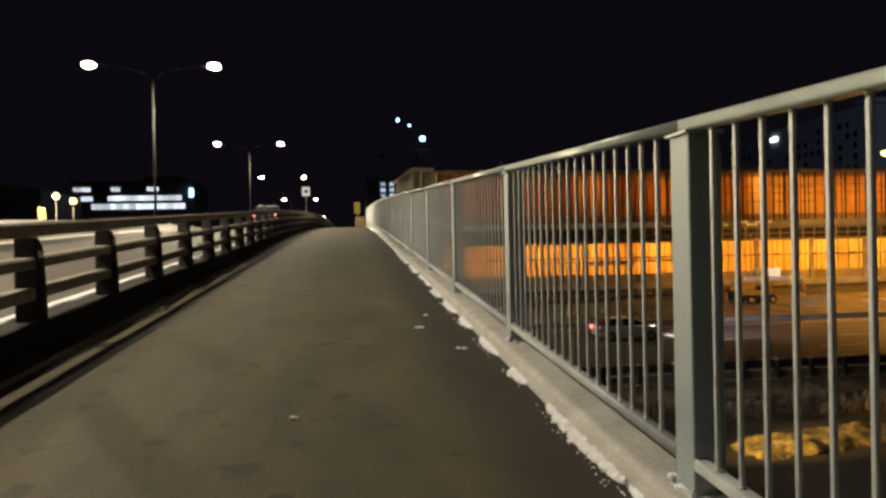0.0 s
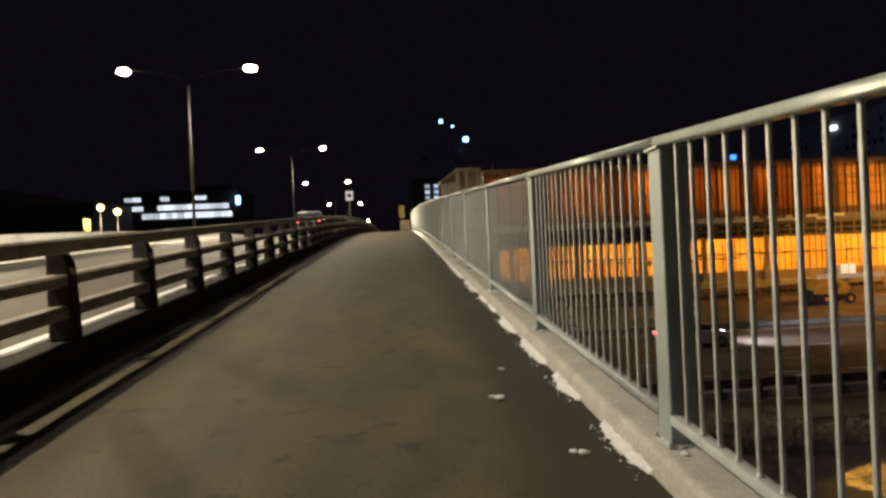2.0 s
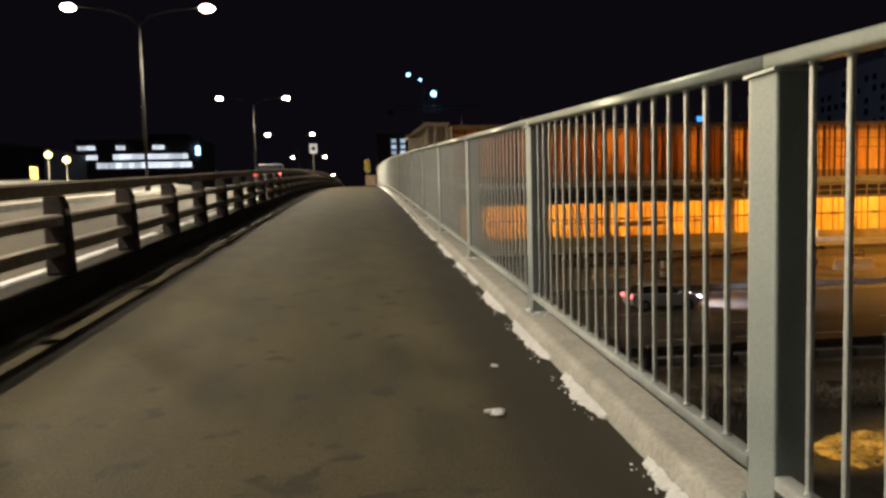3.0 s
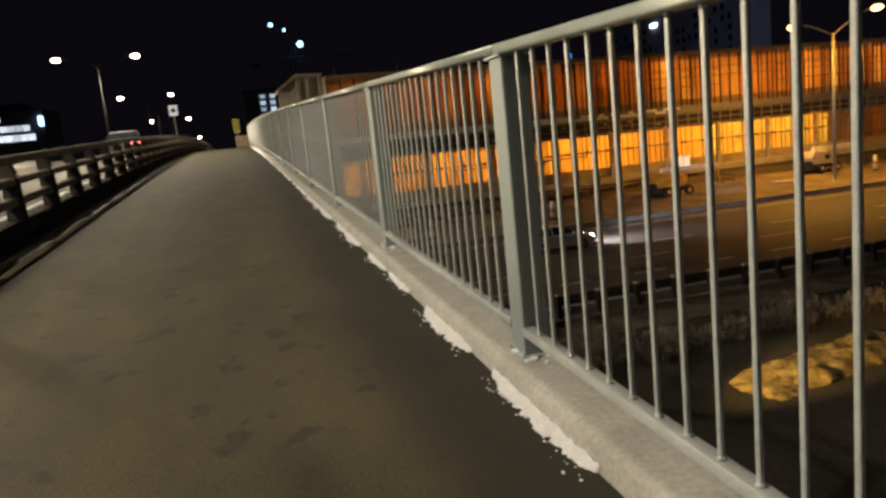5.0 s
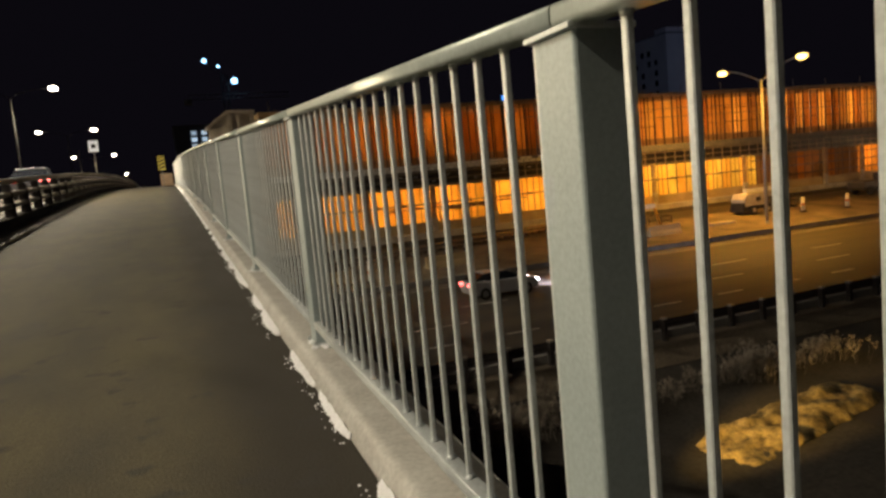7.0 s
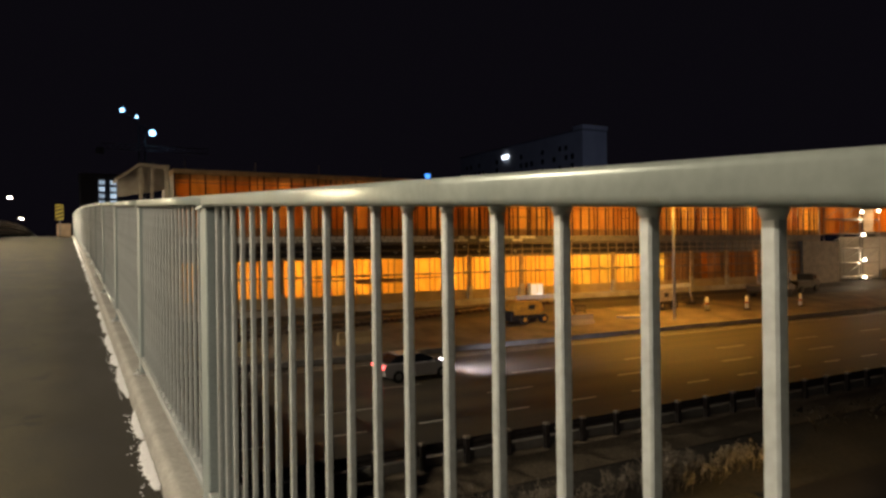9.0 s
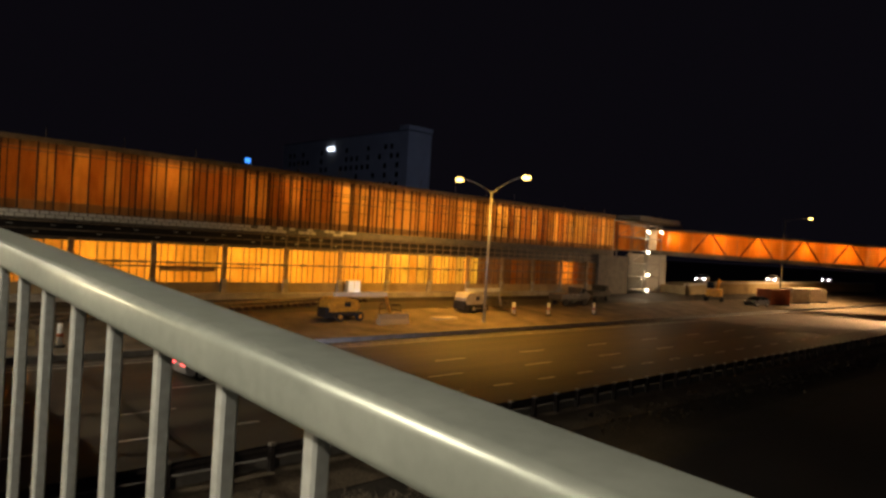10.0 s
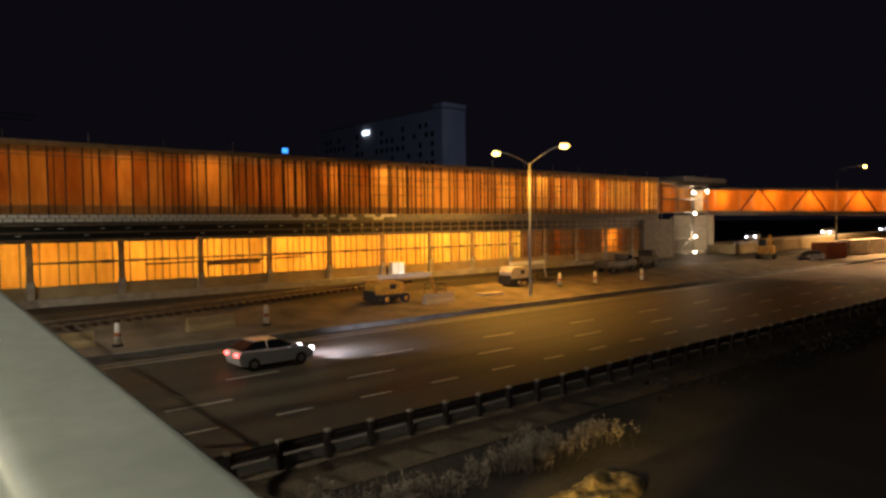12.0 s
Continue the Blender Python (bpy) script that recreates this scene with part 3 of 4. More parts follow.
def hazard_marker(x, y, z, size=1.0, h=1.9):
    th = thing("hazard_marker", (x, y, z), "yellow and black striped hazard marker board on a post", "traffic sign", "hazard markers")
    bm = bmesh.new()
    tube(bm, (0, 0, 0), (0, 0, h), 0.03)
    part("post", bm, M_POLE, th)
    b = part("board", rbox(-0.22 * size, 0.22 * size, -0.06, -0.035, h - 0.95, h, 0.01), M_YSIGN, th)
    for k in range(4):
        z0 = h - 0.92 + k * 0.23
        part("stripe", prism(bmesh.new(), [(-0.2 * size, z0), (0.2 * size, z0 + 0.16), (0.2 * size, min(h - 0.02, z0 + 0.27)), (-0.2 * size, z0 + 0.11)], "y", -0.068, -0.062), M_BLACKP, b)
    return th


hazard_marker(0.46, 57.4, deck(57.4), 1.0, 2.05)
end = thing("end_block", (0.80, 57.9, deck(57.9)), "pale orange concrete end block where the railing stops", "barrier")
part("block", rbox(-0.5, 0.3, -0.35, 0.6, 0, 0.85, 0.05), material("stained_concrete", (0.50, 0.36, 0.24), 0.8, 0, 3, 0.3, 0.2), end)
hazard_marker(-25.2, 60, -3.0, 1.3, 8.0)

sg = thing("sign_post", (-4.5, 70, deck(70)), "white regulatory road sign with a dark symbol on a tall post", "traffic sign")
bm = bmesh.new()
tube(bm, (0, 0, 0), (0, 0, 4.1), 0.045)
part("post", bm, M_POLE, sg)
# faint glow on the plate replaces lamp light reflected by it
b = part("plate", rbox(-0.36, 0.36, -0.09, -0.06, 3.25, 4.15, 0.01), glowing("retroreflective_glow", (0.8, 0.85, 0.9), 0.35), sg)
part("symbol", prism(bmesh.new(), [(-0.16, 3.55), (0.16, 3.55), (0.20, 3.75), (0.0, 3.95), (-0.20, 3.75)], "y", -0.097, -0.092), M_BLACKP, b)
tall = thing("sign_post", (-9.0, 105, deck(105)), "slim grey post beside the carriageway", "post")
bm = bmesh.new()
tube(bm, (0, 0, 0), (0, 0, 6.0), 0.06)
part("post", bm, M_POLE, tall)


def yard_lamp(x, y, z, h):
    th = thing("yard_lamp", (x, y, z), "low sodium lamp on a post beyond the bridge", "street lamp", "yard lamps")
    bm = bmesh.new()
    tube(bm, (0, 0, 0), (0, 0, h), 0.05)
    part("post", bm, M_POLE, th)
    bm = bmesh.new()
    bmesh.ops.create_uvsphere(bm, u_segments=12, v_segments=8, radius=0.26, matrix=Matrix.Translation((0, 0, h + 0.2)))
    part("globe", bm, M_SODHEAD, th, "glowing amber globe")
    bm = bmesh.new()
    tube(bm, (0, 0, h - 0.12), (0, 0, h - 0.05), 0.16, 0.2)
    part("collar", bm, M_DARK, th)


yard_lamp(-24.1, 60, -3.0, 8.7)
yard_lamp(-22.77, 60, -3.0, 8.3)


# ---- vehicles ----
def car(at, turn, paint, label, group="", lit=True):
    """A hatchback or SUV along local +x."""
    th = thing("car", at, label, "car", group, turn)
    bm = bmesh.new()
    side = [(-2.15, 0.32), (-1.85, 0.25), (1.85, 0.25), (2.15, 0.34), (2.26, 0.60), (2.12, 0.80), (1.75, 0.92), (1.1, 1.0), (-2.0, 1.06), (-2.2, 1.0), (-2.28, 0.72)]
    prism(bm, side, "y", -0.9, 0.9)
    bmesh.ops.bevel(bm, geom=bm.edges[:], offset=0.07, segments=2, affect="EDGES", profile=0.5)
    part("body", bm, paint, th)
    bm = bmesh.new()
    lo, hi = [(-2.12, -0.84), (1.35, -0.84), (1.35, 0.84), (-2.12, 0.84)], [(-1.25, -0.64), (0.12, -0.64), (0.12, 0.64), (-1.25, 0.64)]
    a = [bm.verts.new((x, y, 1.0)) for x, y in lo]
    b = [bm.verts.new((x, y, 1.47)) for x, y in hi]
    for i in range(4):
        bm.faces.new((a[i], a[(i + 1) % 4], b[(i + 1) % 4], b[i]))
    bm.faces.new(b)
    bm.faces.new(a[::-1])
    bmesh.ops.recalc_face_normals(bm, faces=bm.faces)
    cabin = part("window_band", bm, M_GLASSD, th, "dark tinted glass")
    part("roof", rbox(-1.32, 0.16, -0.65, 0.65, 1.44, 1.505, 0.03), paint, th)
    for sy in (-1, 1):
        part("pillar", tube(bmesh.new(), (-0.55, sy * 0.80, 1.02), (-0.6, sy * 0.66, 1.47), 0.04), paint, cabin)
    for wx in (-1.4, 1.4):
        for sy in (-1, 1):
            bm = bmesh.new()
            tube(bm, (wx, sy * 0.70, 0.33), (wx, sy * 0.93, 0.33), 0.33, n=18)
            wl = part("wheel", bm, M_BLACK, th)
            bm = bmesh.new()
            tube(bm, (wx, sy * 0.90, 0.33), (wx, sy * 0.94, 0.33), 0.19, n=12)
            part("rim", bm, M_POLE, wl)
    for sy in (-1, 1):
        part("tail_light", rbox(-2.31, -2.2, sy * 0.62 - 0.22, sy * 0.62 + 0.22, 0.78, 0.95, 0.02), M_TAIL if lit else M_TRUSS, th, "red tail light")
        part("headlight", rbox(2.14, 2.27, sy * 0.65 - 0.16, sy * 0.65 + 0.16, 0.64, 0.8, 0.02), M_FRONT if lit else M_GALV, th, "white headlight")
        part("mirror", rbox(0.75, 0.92, sy * 0.98 - 0.09, sy * 0.98 + 0.09, 0.98, 1.12, 0.02), paint, th)
    return th


car((-5.5, 47.0, deck(47.0)), 92, M_CARD, "dark estate car with lit red tail lights on the bridge")
hatch = car((16.4, 39.8, -4.76), 0, M_CARW, "white hatchback with lights on driving along the highway")
hatch.scale = (0.88, 0.9, 0.92)
for sy in (-0.6, 0.6):
    lamp("headlight_beam", "SPOT", (18.55, 39.8 + sy, -4.05), 3300, (0.86, 0.84, 1.0), 0.08, (31.0, 42.6 + sy, -4.75), 88, 0.9)

# ---- highway furniture ----
dash = mesh_of("lane_dash", box(-1.3, 1.3, -0.07, 0.07, 0, 0.006), M_PAINT)
for row, (y, x0) in enumerate(((34.68, 10.9), (38.15, 14.7))):
    for i in range(-6, 14):
        again("lane_dash", dash, highway, (x0 + i * 8.0, y, -4.757))
short = mesh_of("lane_dash", box(-0.75, 0.75, -0.07, 0.07, 0, 0.006), M_PAINT)
for i in range(-8, 26):
    again("lane_dash", short, highway, (13.2 + i * 3.65, 31.42, -4.757))
line = part("edge_line", box(-120, 200, -0.08, 0.08, 0, 0.006), M_PAINT, highway)
line.location = (0, 44.6, -4.757)
line = part("edge_line", box(8, 120, -0.05, 0.05, 0, 0.006), M_PAINT, highway)
line.location = (0, 45.35, -4.757)

rail = thing("guardrail", (20, 25.45, ground_z(25.45)), "weathered steel guardrail on posts along the highway", "guardrail")
zg = -3.66 - ground_z(25.45)
prof = [(-0.04, zg - 0.31), (0.0, zg - 0.31), (0.05, zg - 0.24), (0.0, zg - 0.155), (0.05, zg - 0.07), (0.0, zg), (-0.04, zg), (0.01, zg - 0.07), (-0.04, zg - 0.155), (0.01, zg - 0.24)]
bm = prism(bmesh.new(), prof, "x", -110, 180)
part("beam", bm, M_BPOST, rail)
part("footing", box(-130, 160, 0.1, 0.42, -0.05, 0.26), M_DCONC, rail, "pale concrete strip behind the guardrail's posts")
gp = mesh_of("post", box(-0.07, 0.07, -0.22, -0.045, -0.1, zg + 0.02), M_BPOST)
gcap = mesh_of("post_cap", rbox(-0.08, 0.08, -0.23, -0.04, zg + 0.021, zg + 0.10, 0.015), M_BARR)
for i in range(-40, 60):
    again("post_cap", gcap, again("post", gp, rail, (-10.54 + i * 1.455, 0, 0)))

# old rail track running up to the station's base wall
track = thing("rail_track", (23, 56.5, ground_z(56.5)), "old rail track on dark sleepers below the station", "rail track")
itk = track.matrix_basis.inverted()
ta, tb = Vector((6.0, 53.8, 0)), Vector((40.0, 59.3, 0))
td = (tb - ta).normalized()
tn = Vector((-td.y, td.x, 0))


def on_track(d, off, up):
    p = ta + td * d + tn * off
    return Vector((p.x, p.y, ground_z(p.y) + up))


tl = (tb - ta).length
for off in (-0.72, 0.72):
    bm = bmesh.new()
    rings = [[bm.verts.new(on_track(d, off + o, u)) for o, u in ((-0.07, 0.12), (0.07, 0.12), (0.04, 0.27), (-0.04, 0.27))] for d in steps(0, tl, 1.5)]
    for p, q in zip(rings, rings[1:]):
        for i in range(4):
            bm.faces.new((p[i], p[(i + 1) % 4], q[(i + 1) % 4], q[i]))
    bmesh.ops.recalc_face_normals(bm, faces=bm.faces)
    part("rail", bm, M_STEEL, track).matrix_parent_inverse = itk
slp = mesh_of("sleeper", rbox(-0.12, 0.12, -1.25, 1.25, -0.08, 0.12, 0.015), M_STUD)
for i in range(int(tl / 0.68)):
    p = on_track(0.3 + i * 0.68, 0, 0)
    again("sleeper", slp, track, p, math.degrees(math.atan2(td.y, td.x))).matrix_parent_inverse = itk

# reeds in the ditch
bm = bmesh.new()
rnd = random.Random(11)
clumps = [(rnd.uniform(6.5, 16.0), rnd.gauss(22.4, 0.3), rnd.uniform(0.5, 0.85)) for _ in range(34)] + [(rnd.uniform(16.0, 19.6), rnd.gauss(22.4, 0.3), rnd.uniform(0.45, 0.8)) for _ in range(10)]
for cx, cy, tall in clumps:
    for k in range(30):
        x, y = rnd.gauss(cx, 0.22), rnd.gauss(cy, 0.2)
        z = ground_z(y) - 0.05
        hgt = tall * rnd.uniform(0.55, 1.05)
        lean = Vector((rnd.gauss(0.05, 0.12), rnd.gauss(0, 0.1), 0))
        base, top = Vector((x, y, z)), Vector((x, y, z + hgt)) + lean
        w = rnd.uniform(0.006, 0.012)
        bm.faces.new((bm.verts.new(base - Vector((w, 0, 0))), bm.verts.new(base + Vector((w, 0, 0))), bm.verts.new(top)))
        # feathery plume of short slivers round the stem's tip
        for j in range(9):
            p = top + Vector((rnd.gauss(0, 0.025), rnd.gauss(0, 0.025), rnd.uniform(-0.22, 0.04)))
            d = Vector((rnd.gauss(0.02, 0.055), rnd.gauss(0, 0.055), rnd.uniform(0.02, 0.09)))
            q = Vector((rnd.gauss(0, 0.016), rnd.gauss(0, 0.016), rnd.gauss(0, 0.012)))
            bm.faces.new((bm.verts.new(p - q), bm.verts.new(p + q), bm.verts.new(p + d)))
tagged(part("reeds", bm, M_REED), "dry frosted reeds along the roadside ditch", "reeds", "", "stuff")
# low shrubs further along
bm = bmesh.new()
for k in range(1500):
    x, y = rnd.uniform(24, 75), 23.4 + rnd.gauss(0, 0.5)
    p = Vector((x, y, ground_z(y) + rnd.uniform(0, 0.9) * (0.6 + 0.4 * noise.noise(Vector((x * 0.5, 1, 0))))))
    s = rnd.uniform(0.04, 0.1)
    v = [bm.verts.new(p + Vector((rnd.gauss(0, s), rnd.gauss(0, s), rnd.gauss(0, s)))) for _ in range(3)]
    bm.faces.new(v)
tagged(part("shrubs", bm, M_GROUND), "dark low shrubs along the ditch", "shrub", "", "stuff")
# pool of amber light on the grass, built as a raised yellow patch
bm = bmesh.new()
n1, n2 = 60, 26
g = []
for i in range(n1 + 1):
    row = []
    for j in range(n2 + 1):
        u, v = i / n1, j / n2
        x, y = 11.2 + 6.8 * u, 17.9 + 1.8 * v + 1.3 * u
        e = math.sin(math.pi * u) * math.sin(math.pi * v)
        z = ground_z(y) - 0.10 + 0.40 * e ** 0.6 + 0.22 * noise.noise(Vector((x * 1.1, y * 1.5, 0))) + 0.09 * noise.noise(Vector((x * 4, y * 4, 3))) + 0.04 * noise.noise(Vector((x * 11, y * 11, 7)))
        row.append(bm.verts.new((x, y, z)))
    g.append(row)
for i in range(n1):
    for j in range(n2):
        bm.faces.new((g[i][j], g[i + 1][j], g[i + 1][j + 1], g[i][j + 1])).smooth = True
tagged(part("lit_grass_patch", bm, M_LITPATCH), "low raised patch of rough grass coloured as a pool of amber light", "mound")
# added narrow spot from under the bridge; no lamp is seen there
lamp("patch_spot_light", "SPOT", (2.2, 16.2, -2.2), 13000, (1.0, 0.60, 0.14), 0.1, (14.2, 19.4, -4.9), 17, 0.8)


def highway_lamp(x, y, z, top, heads, label, glow=None):
    th = thing("highway_lamp", (x, y, z), label, "street lamp", "highway lamps")
    bm = bmesh.new()
    tube(bm, (0, 0, 0), (0, 0, 0.4), 0.2, 0.18, 12)
    tube(bm, (0, 0, 0.4), (0, 0, top), 0.14, 0.09, 12)
    part("pole", bm, M_POLE, th, "pale steel pole")
    for hx, hy, hz in heads:
        bm = bmesh.new()
        prev = Vector((0, 0, top - 0.2))
        for k in range(1, 7):
            u = k / 6
            p = Vector((hx * u, hy * u, top - 0.2 + (hz - top + 0.2) * math.sin(u * math.pi / 2)))
            tube(bm, prev, p, 0.05)
            prev = p
        part("arm", bm, M_POLE, th)
        bm = bmesh.new()
        bmesh.ops.create_uvsphere(bm, u_segments=12, v_segments=8, radius=1, matrix=Matrix.Translation((hx, hy, hz + 0.12)) @ Matrix.Diagonal((0.26, 0.4, 0.14, 1)))
        hd = part("lamp_head", bm, M_POLE, th)
        bm = bmesh.new()
        bmesh.ops.create_uvsphere(bm, u_segments=12, v_segments=8, radius=1, matrix=Matrix.Translation((hx, hy, hz - 0.08)) @ Matrix.Diagonal((0.36, 0.42, 0.24, 1)))
        ln = part("lens", bm, glow or M_SODHEAD, hd, "glowing lamp lens")


highway_lamp(45.25, 48.8, -4.55, 11.75, ((-0.25, 3.75, 12.9), (0.2, -3.65, 12.9)), "tall twin-arm sodium lamp on a pale pole at the highway's edge")
highway_lamp(131.7, 55.1, ground_z(55.1), 14.3, ((5.2, -2.7, 14.95),), "single-arm sodium lamp beyond the dark roadway")

highway_lamp(112.0, 27.2, ground_z(27.2), 9.0, ((-1.6, 1.4, 9.75),), "single-arm sodium lamp beside the pale paving")

highway_lamp(-32.2, 52.0, -4.15, 12.4, ((2.2, 0.0, 13.1),), "single-arm white street lamp beyond the bridge", M_PALE)

# ---- station under construction ----
BY, X0, X1 = 60.85, 7.7, 84.3
station = thing("station_building", (X0, BY, -3.05), "long two-storey station building site wrapped in glowing orange sheeting", "building")


def st(name, bm, mat, parent=None, label=""):
    ob = part(name, bm, mat, station if parent is None else parent, label)
    if parent is None:
        ob.matrix_parent_inverse = station.matrix_basis.inverted()
    return ob


st("base_wall", box(X0 + 0.3, 88, BY - 0.05, BY + 0.4, -3.2, -1.83), M_WARMC, None, "stained concrete base wall, tinted yellow for the amber glow on it")
st("footing", box(X0 + 0.3, 80, BY - 0.9, BY - 0.06, -3.3, -2.66), M_BOARD, None, "pale concrete footing strip")
st("back_wall", box(X0, X1, 67.6, 67.9, -3.1, 7.8), M_BOARD)
st("roof", box(X0 - 0.1, X1 + 0.1, BY - 0.25, 67.9, 7.55, 7.88), M_BROWN)
st("upper_floor", box(X0 - 0.05, X1, BY - 0.1, 67.59, 2.35, 2.62), M_DCONC)
st("lower_floor", box(X0 + 0.3, X1, BY + 0.41, 67.59, -1.95, -1.85), M_DCONC)
st("lower_ceiling", box(X0 + 0.3, X1, BY + 0.1, 67.59, 1.06, 1.2), M_DCONC)
st("end_wall", box(X1, X1 + 0.3, BY, 67.6, -3.1, 7.54), M_BOARD)
st("end_wall", box(X0 - 0.01, X0 + 0.25, BY + 0.2, 67.6, -3.1, 7.54), M_BOARD, None, "pale boarded end wall")
fascia = st("fascia", box(X0, X1, BY - 0.22, BY - 0.1, 2.46, 2.99), M_DCONC)
fp = mesh_of("fascia_board", rbox(0.03, 0.55, -0.05, 0, 0.0, 0.22, 0.01), M_WHITE)
rnd = random.Random(5)
for row in range(2):
    for i in range(int((X1 - X0 - 1) / 0.6)):
        if i > 52 or (i > 34 and rnd.random() < 0.5):
            continue
        again("fascia_board", fp, fascia, (X0 + i * 0.6 + row * 0.25, BY - 0.222, 2.48 + row * 0.25))
# upper sheeting and studs
um = {}
for key, mat in (("u", M_SHEET_U), ("r", M_SHEET_R), ("l", M_SHEET_O)):
    um[key] = mesh_of("sheet", box(0.0, 1.05, 0, 0.012, 0.62, 4.15), mat)
low = mesh_of("skirting_board", box(0.0, 1.05, -0.01, 0.002, 0.0, 0.61), M_SHEET_B)
hdr = mesh_of("header_board", box(0.0, 1.05, -0.02, 0.002, 4.16, 4.56), M_SHEET_B)
stud = mesh_of("stud", box(-0.05, 0.05, -0.16, -0.03, 0.0, 4.9), M_STUD)
thin = mesh_of("stud", box(-0.03, 0.03, -0.12, -0.03, 0.0, 4.7), M_STUD)
trans = mesh_of("transom", box(0.0, 1.05, -0.06, -0.01, -0.03, 0.03), M_STUD)
inv = station.matrix_basis.inverted()


def piece(name, me, x, z, dy=0.0):
    ob = again(name, me, station, (x, BY + dy, z))
    ob.matrix_parent_inverse = inv
    return ob


n = int((X1 - X0) / 1.064)
for i in range(n):
    x = X0 + i * (X1 - X0) / n
    r = rnd.random()
    if i < 12:
        key = "r" if r < 0.6 else "u"
    elif i < 26:
        key = "u" if r < 0.6 else "r"
    elif i < 48:
        key = "l" if r < 0.45 else "u" if r < 0.85 else "r"
    else:
        key = "l" if r < 0.55 else "u" if r < 0.8 else "r"
    piece("sheet", um[key], x, 2.99)
    piece("skirting_board", low, x, 2.99)
    piece("header_board", hdr, x, 2.99)
    piece("stud", stud, x, 2.99)
    if rnd.random() < (0.25 if i < 10 else 0.9 if i < 34 else 0.6):
        piece("stud", thin, x + rnd.uniform(0.35, 0.7), 2.99)
    if 14 < i < 34 and rnd.random() < 0.4:
        piece("stud", thin, x + rnd.uniform(0.14, 0.24), 2.99)
    if i > 26 and rnd.random() < 0.7:
        piece("transom", trans, x, 4.75)
        piece("transom", trans, x, 6.15)
for z, a, b in ((6.9, X0, 33), (5.55, 34, 82), (6.35, 30, 60)):
    st("batten", box(a, b, BY - 0.1, BY - 0.03, z, z + 0.07), M_STEEL)
# guard stanchions along the roof's edge
stan = bmesh.new()
tube(stan, (0, 0.4, 7.88), (0, 0.4, 8.75), 0.03, n=5)
stan = mesh_of("stanchion", stan, M_STEEL)
for i in range(16):
    piece("stanchion", stan, 9.0 + i * 4.9 + rnd.uniform(-0.5, 0.5), 0.0)
# truss zone between the storeys
for z in (2.30, 1.78, 1.30):
    st("beam", box(X0 + 0.3, X1, BY - 0.16, BY - 0.05, z - 0.09, z), M_STEEL)
strut = mesh_of("strut", box(-0.045, 0.045, -0.22, -0.165, 1.05, 2.5), M_STEEL)
for i in range(46):
    piece("strut", strut, 30.0 + i * 1.18, 0.0)
# dark sheet put in for the shade behind the struts
st("truss_shade_sheet", box(X0 + 0.3, X1, BY + 0.3, BY + 0.4, 1.2, 2.34), M_DARK)
clip = mesh_of("clamp", box(-0.16, 0.16, -0.24, -0.17, -0.03, 0.03), M_GALV)
for i in range(22):
    piece("clamp", clip, 9.0 + i * 1.35 + rnd.uniform(-0.2, 0.2), 2.02 if i % 3 else 1.55)
# lower storey: columns, sheeting and tubes
COLS = [9.7 + 5.69 * i for i in range(13)]
col = mesh_of("column", box(-0.19, 0.19, -0.3, -0.06, -2.98, 1.25), M_BROWN)
foot = mesh_of("column_foot", rbox(-0.24, 0.24, -0.36, -0.07, -2.98, -1.5, 0.03), M_BOARD)
for x in COLS:
    piece("column", col, x, 0.0)
    piece("column_foot", foot, x, 0.0)
lm = {}
for key, mat in (("l", M_SHEET_L), ("u", M_SHEET_U), ("y", M_SHEET_Y), ("r", M_SHEET_R), ("b", M_SHEET_B)):
    lm[key] = mesh_of("sheet", box(0.02, 1.12, 0.02, 0.032, -1.83, 1.06), mat)
mull = mesh_of("mullion", box(-0.035, 0.035, -0.05, 0.015, -1.83, 1.06), M_STEEL)
fine_mull = mesh_of("mullion", box(-0.02, 0.02, -0.03, 0.015, -1.83, 1.06), M_STUD)
i, x = 0, X0 + 0.35
while x < 80.5:
    r = rnd.random()
    if x < 16.5:
        key = "l"
    elif x < 40:
        key = "l" if r < 0.88 else "u"
    elif x < 56:
        key = "y" if r < 0.6 else "l"
    else:
        key = "l" if 71.5 < x < 74.5 else "b" if r < 0.6 else "r"
    piece("sheet", lm[key], x, 0.0)
    piece("mullion", mull, x, 0.0)
    if rnd.random() < 0.6:
        piece("mullion", fine_mull, x + rnd.uniform(0.45, 0.65), 0.0)
    x += 1.138
for z, a, b in ((-0.30, 9.5, 80), (-0.62, 17, 30), (0.55, 56, 80), (-1.2, 60, 80)):
    bm = bmesh.new()
    tube(bm, (a, BY - 0.22, z), (b, BY - 0.22, z), 0.06)
    st("scaffold_tube", bm, M_STEEL)
nub = mesh_of("coupler", rbox(-0.28, 0.28, -0.36, -0.16, -0.11, 0.11, 0.03), M_STEEL)
for i in range(28):
    piece("coupler", nub, 12.4 + i * 1.98, -0.30)
st("raised_panel", rbox(21.6, 26.0, BY - 0.12, BY - 0.03, -0.95, -0.6, 0.02), M_BROWN)
st("pipe", rbox(80.5, 88, BY - 0.4, BY + 1.5, -3.1, 2.2, 0.03), M_DCONC, None, "grey concrete pier")
wb = thing("white_cabinet", (39.5, 60.35, -2.66), "small white cabinet with a lit front on the station's footing", "cabinet")
part("body", rbox(-0.75, 0.75, -0.25, 0.25, 0, 1.15, 0.03), M_WHITE, wb)
# the door's lit look is glow put into its own material
wd = part("door", rbox(-0.66, 0.66, -0.28, -0.252, 0.08, 1.07, 0.01), glowing("lit_white_panel", (1.0, 0.92, 0.74), 0.55), wb, "lit white door panel")
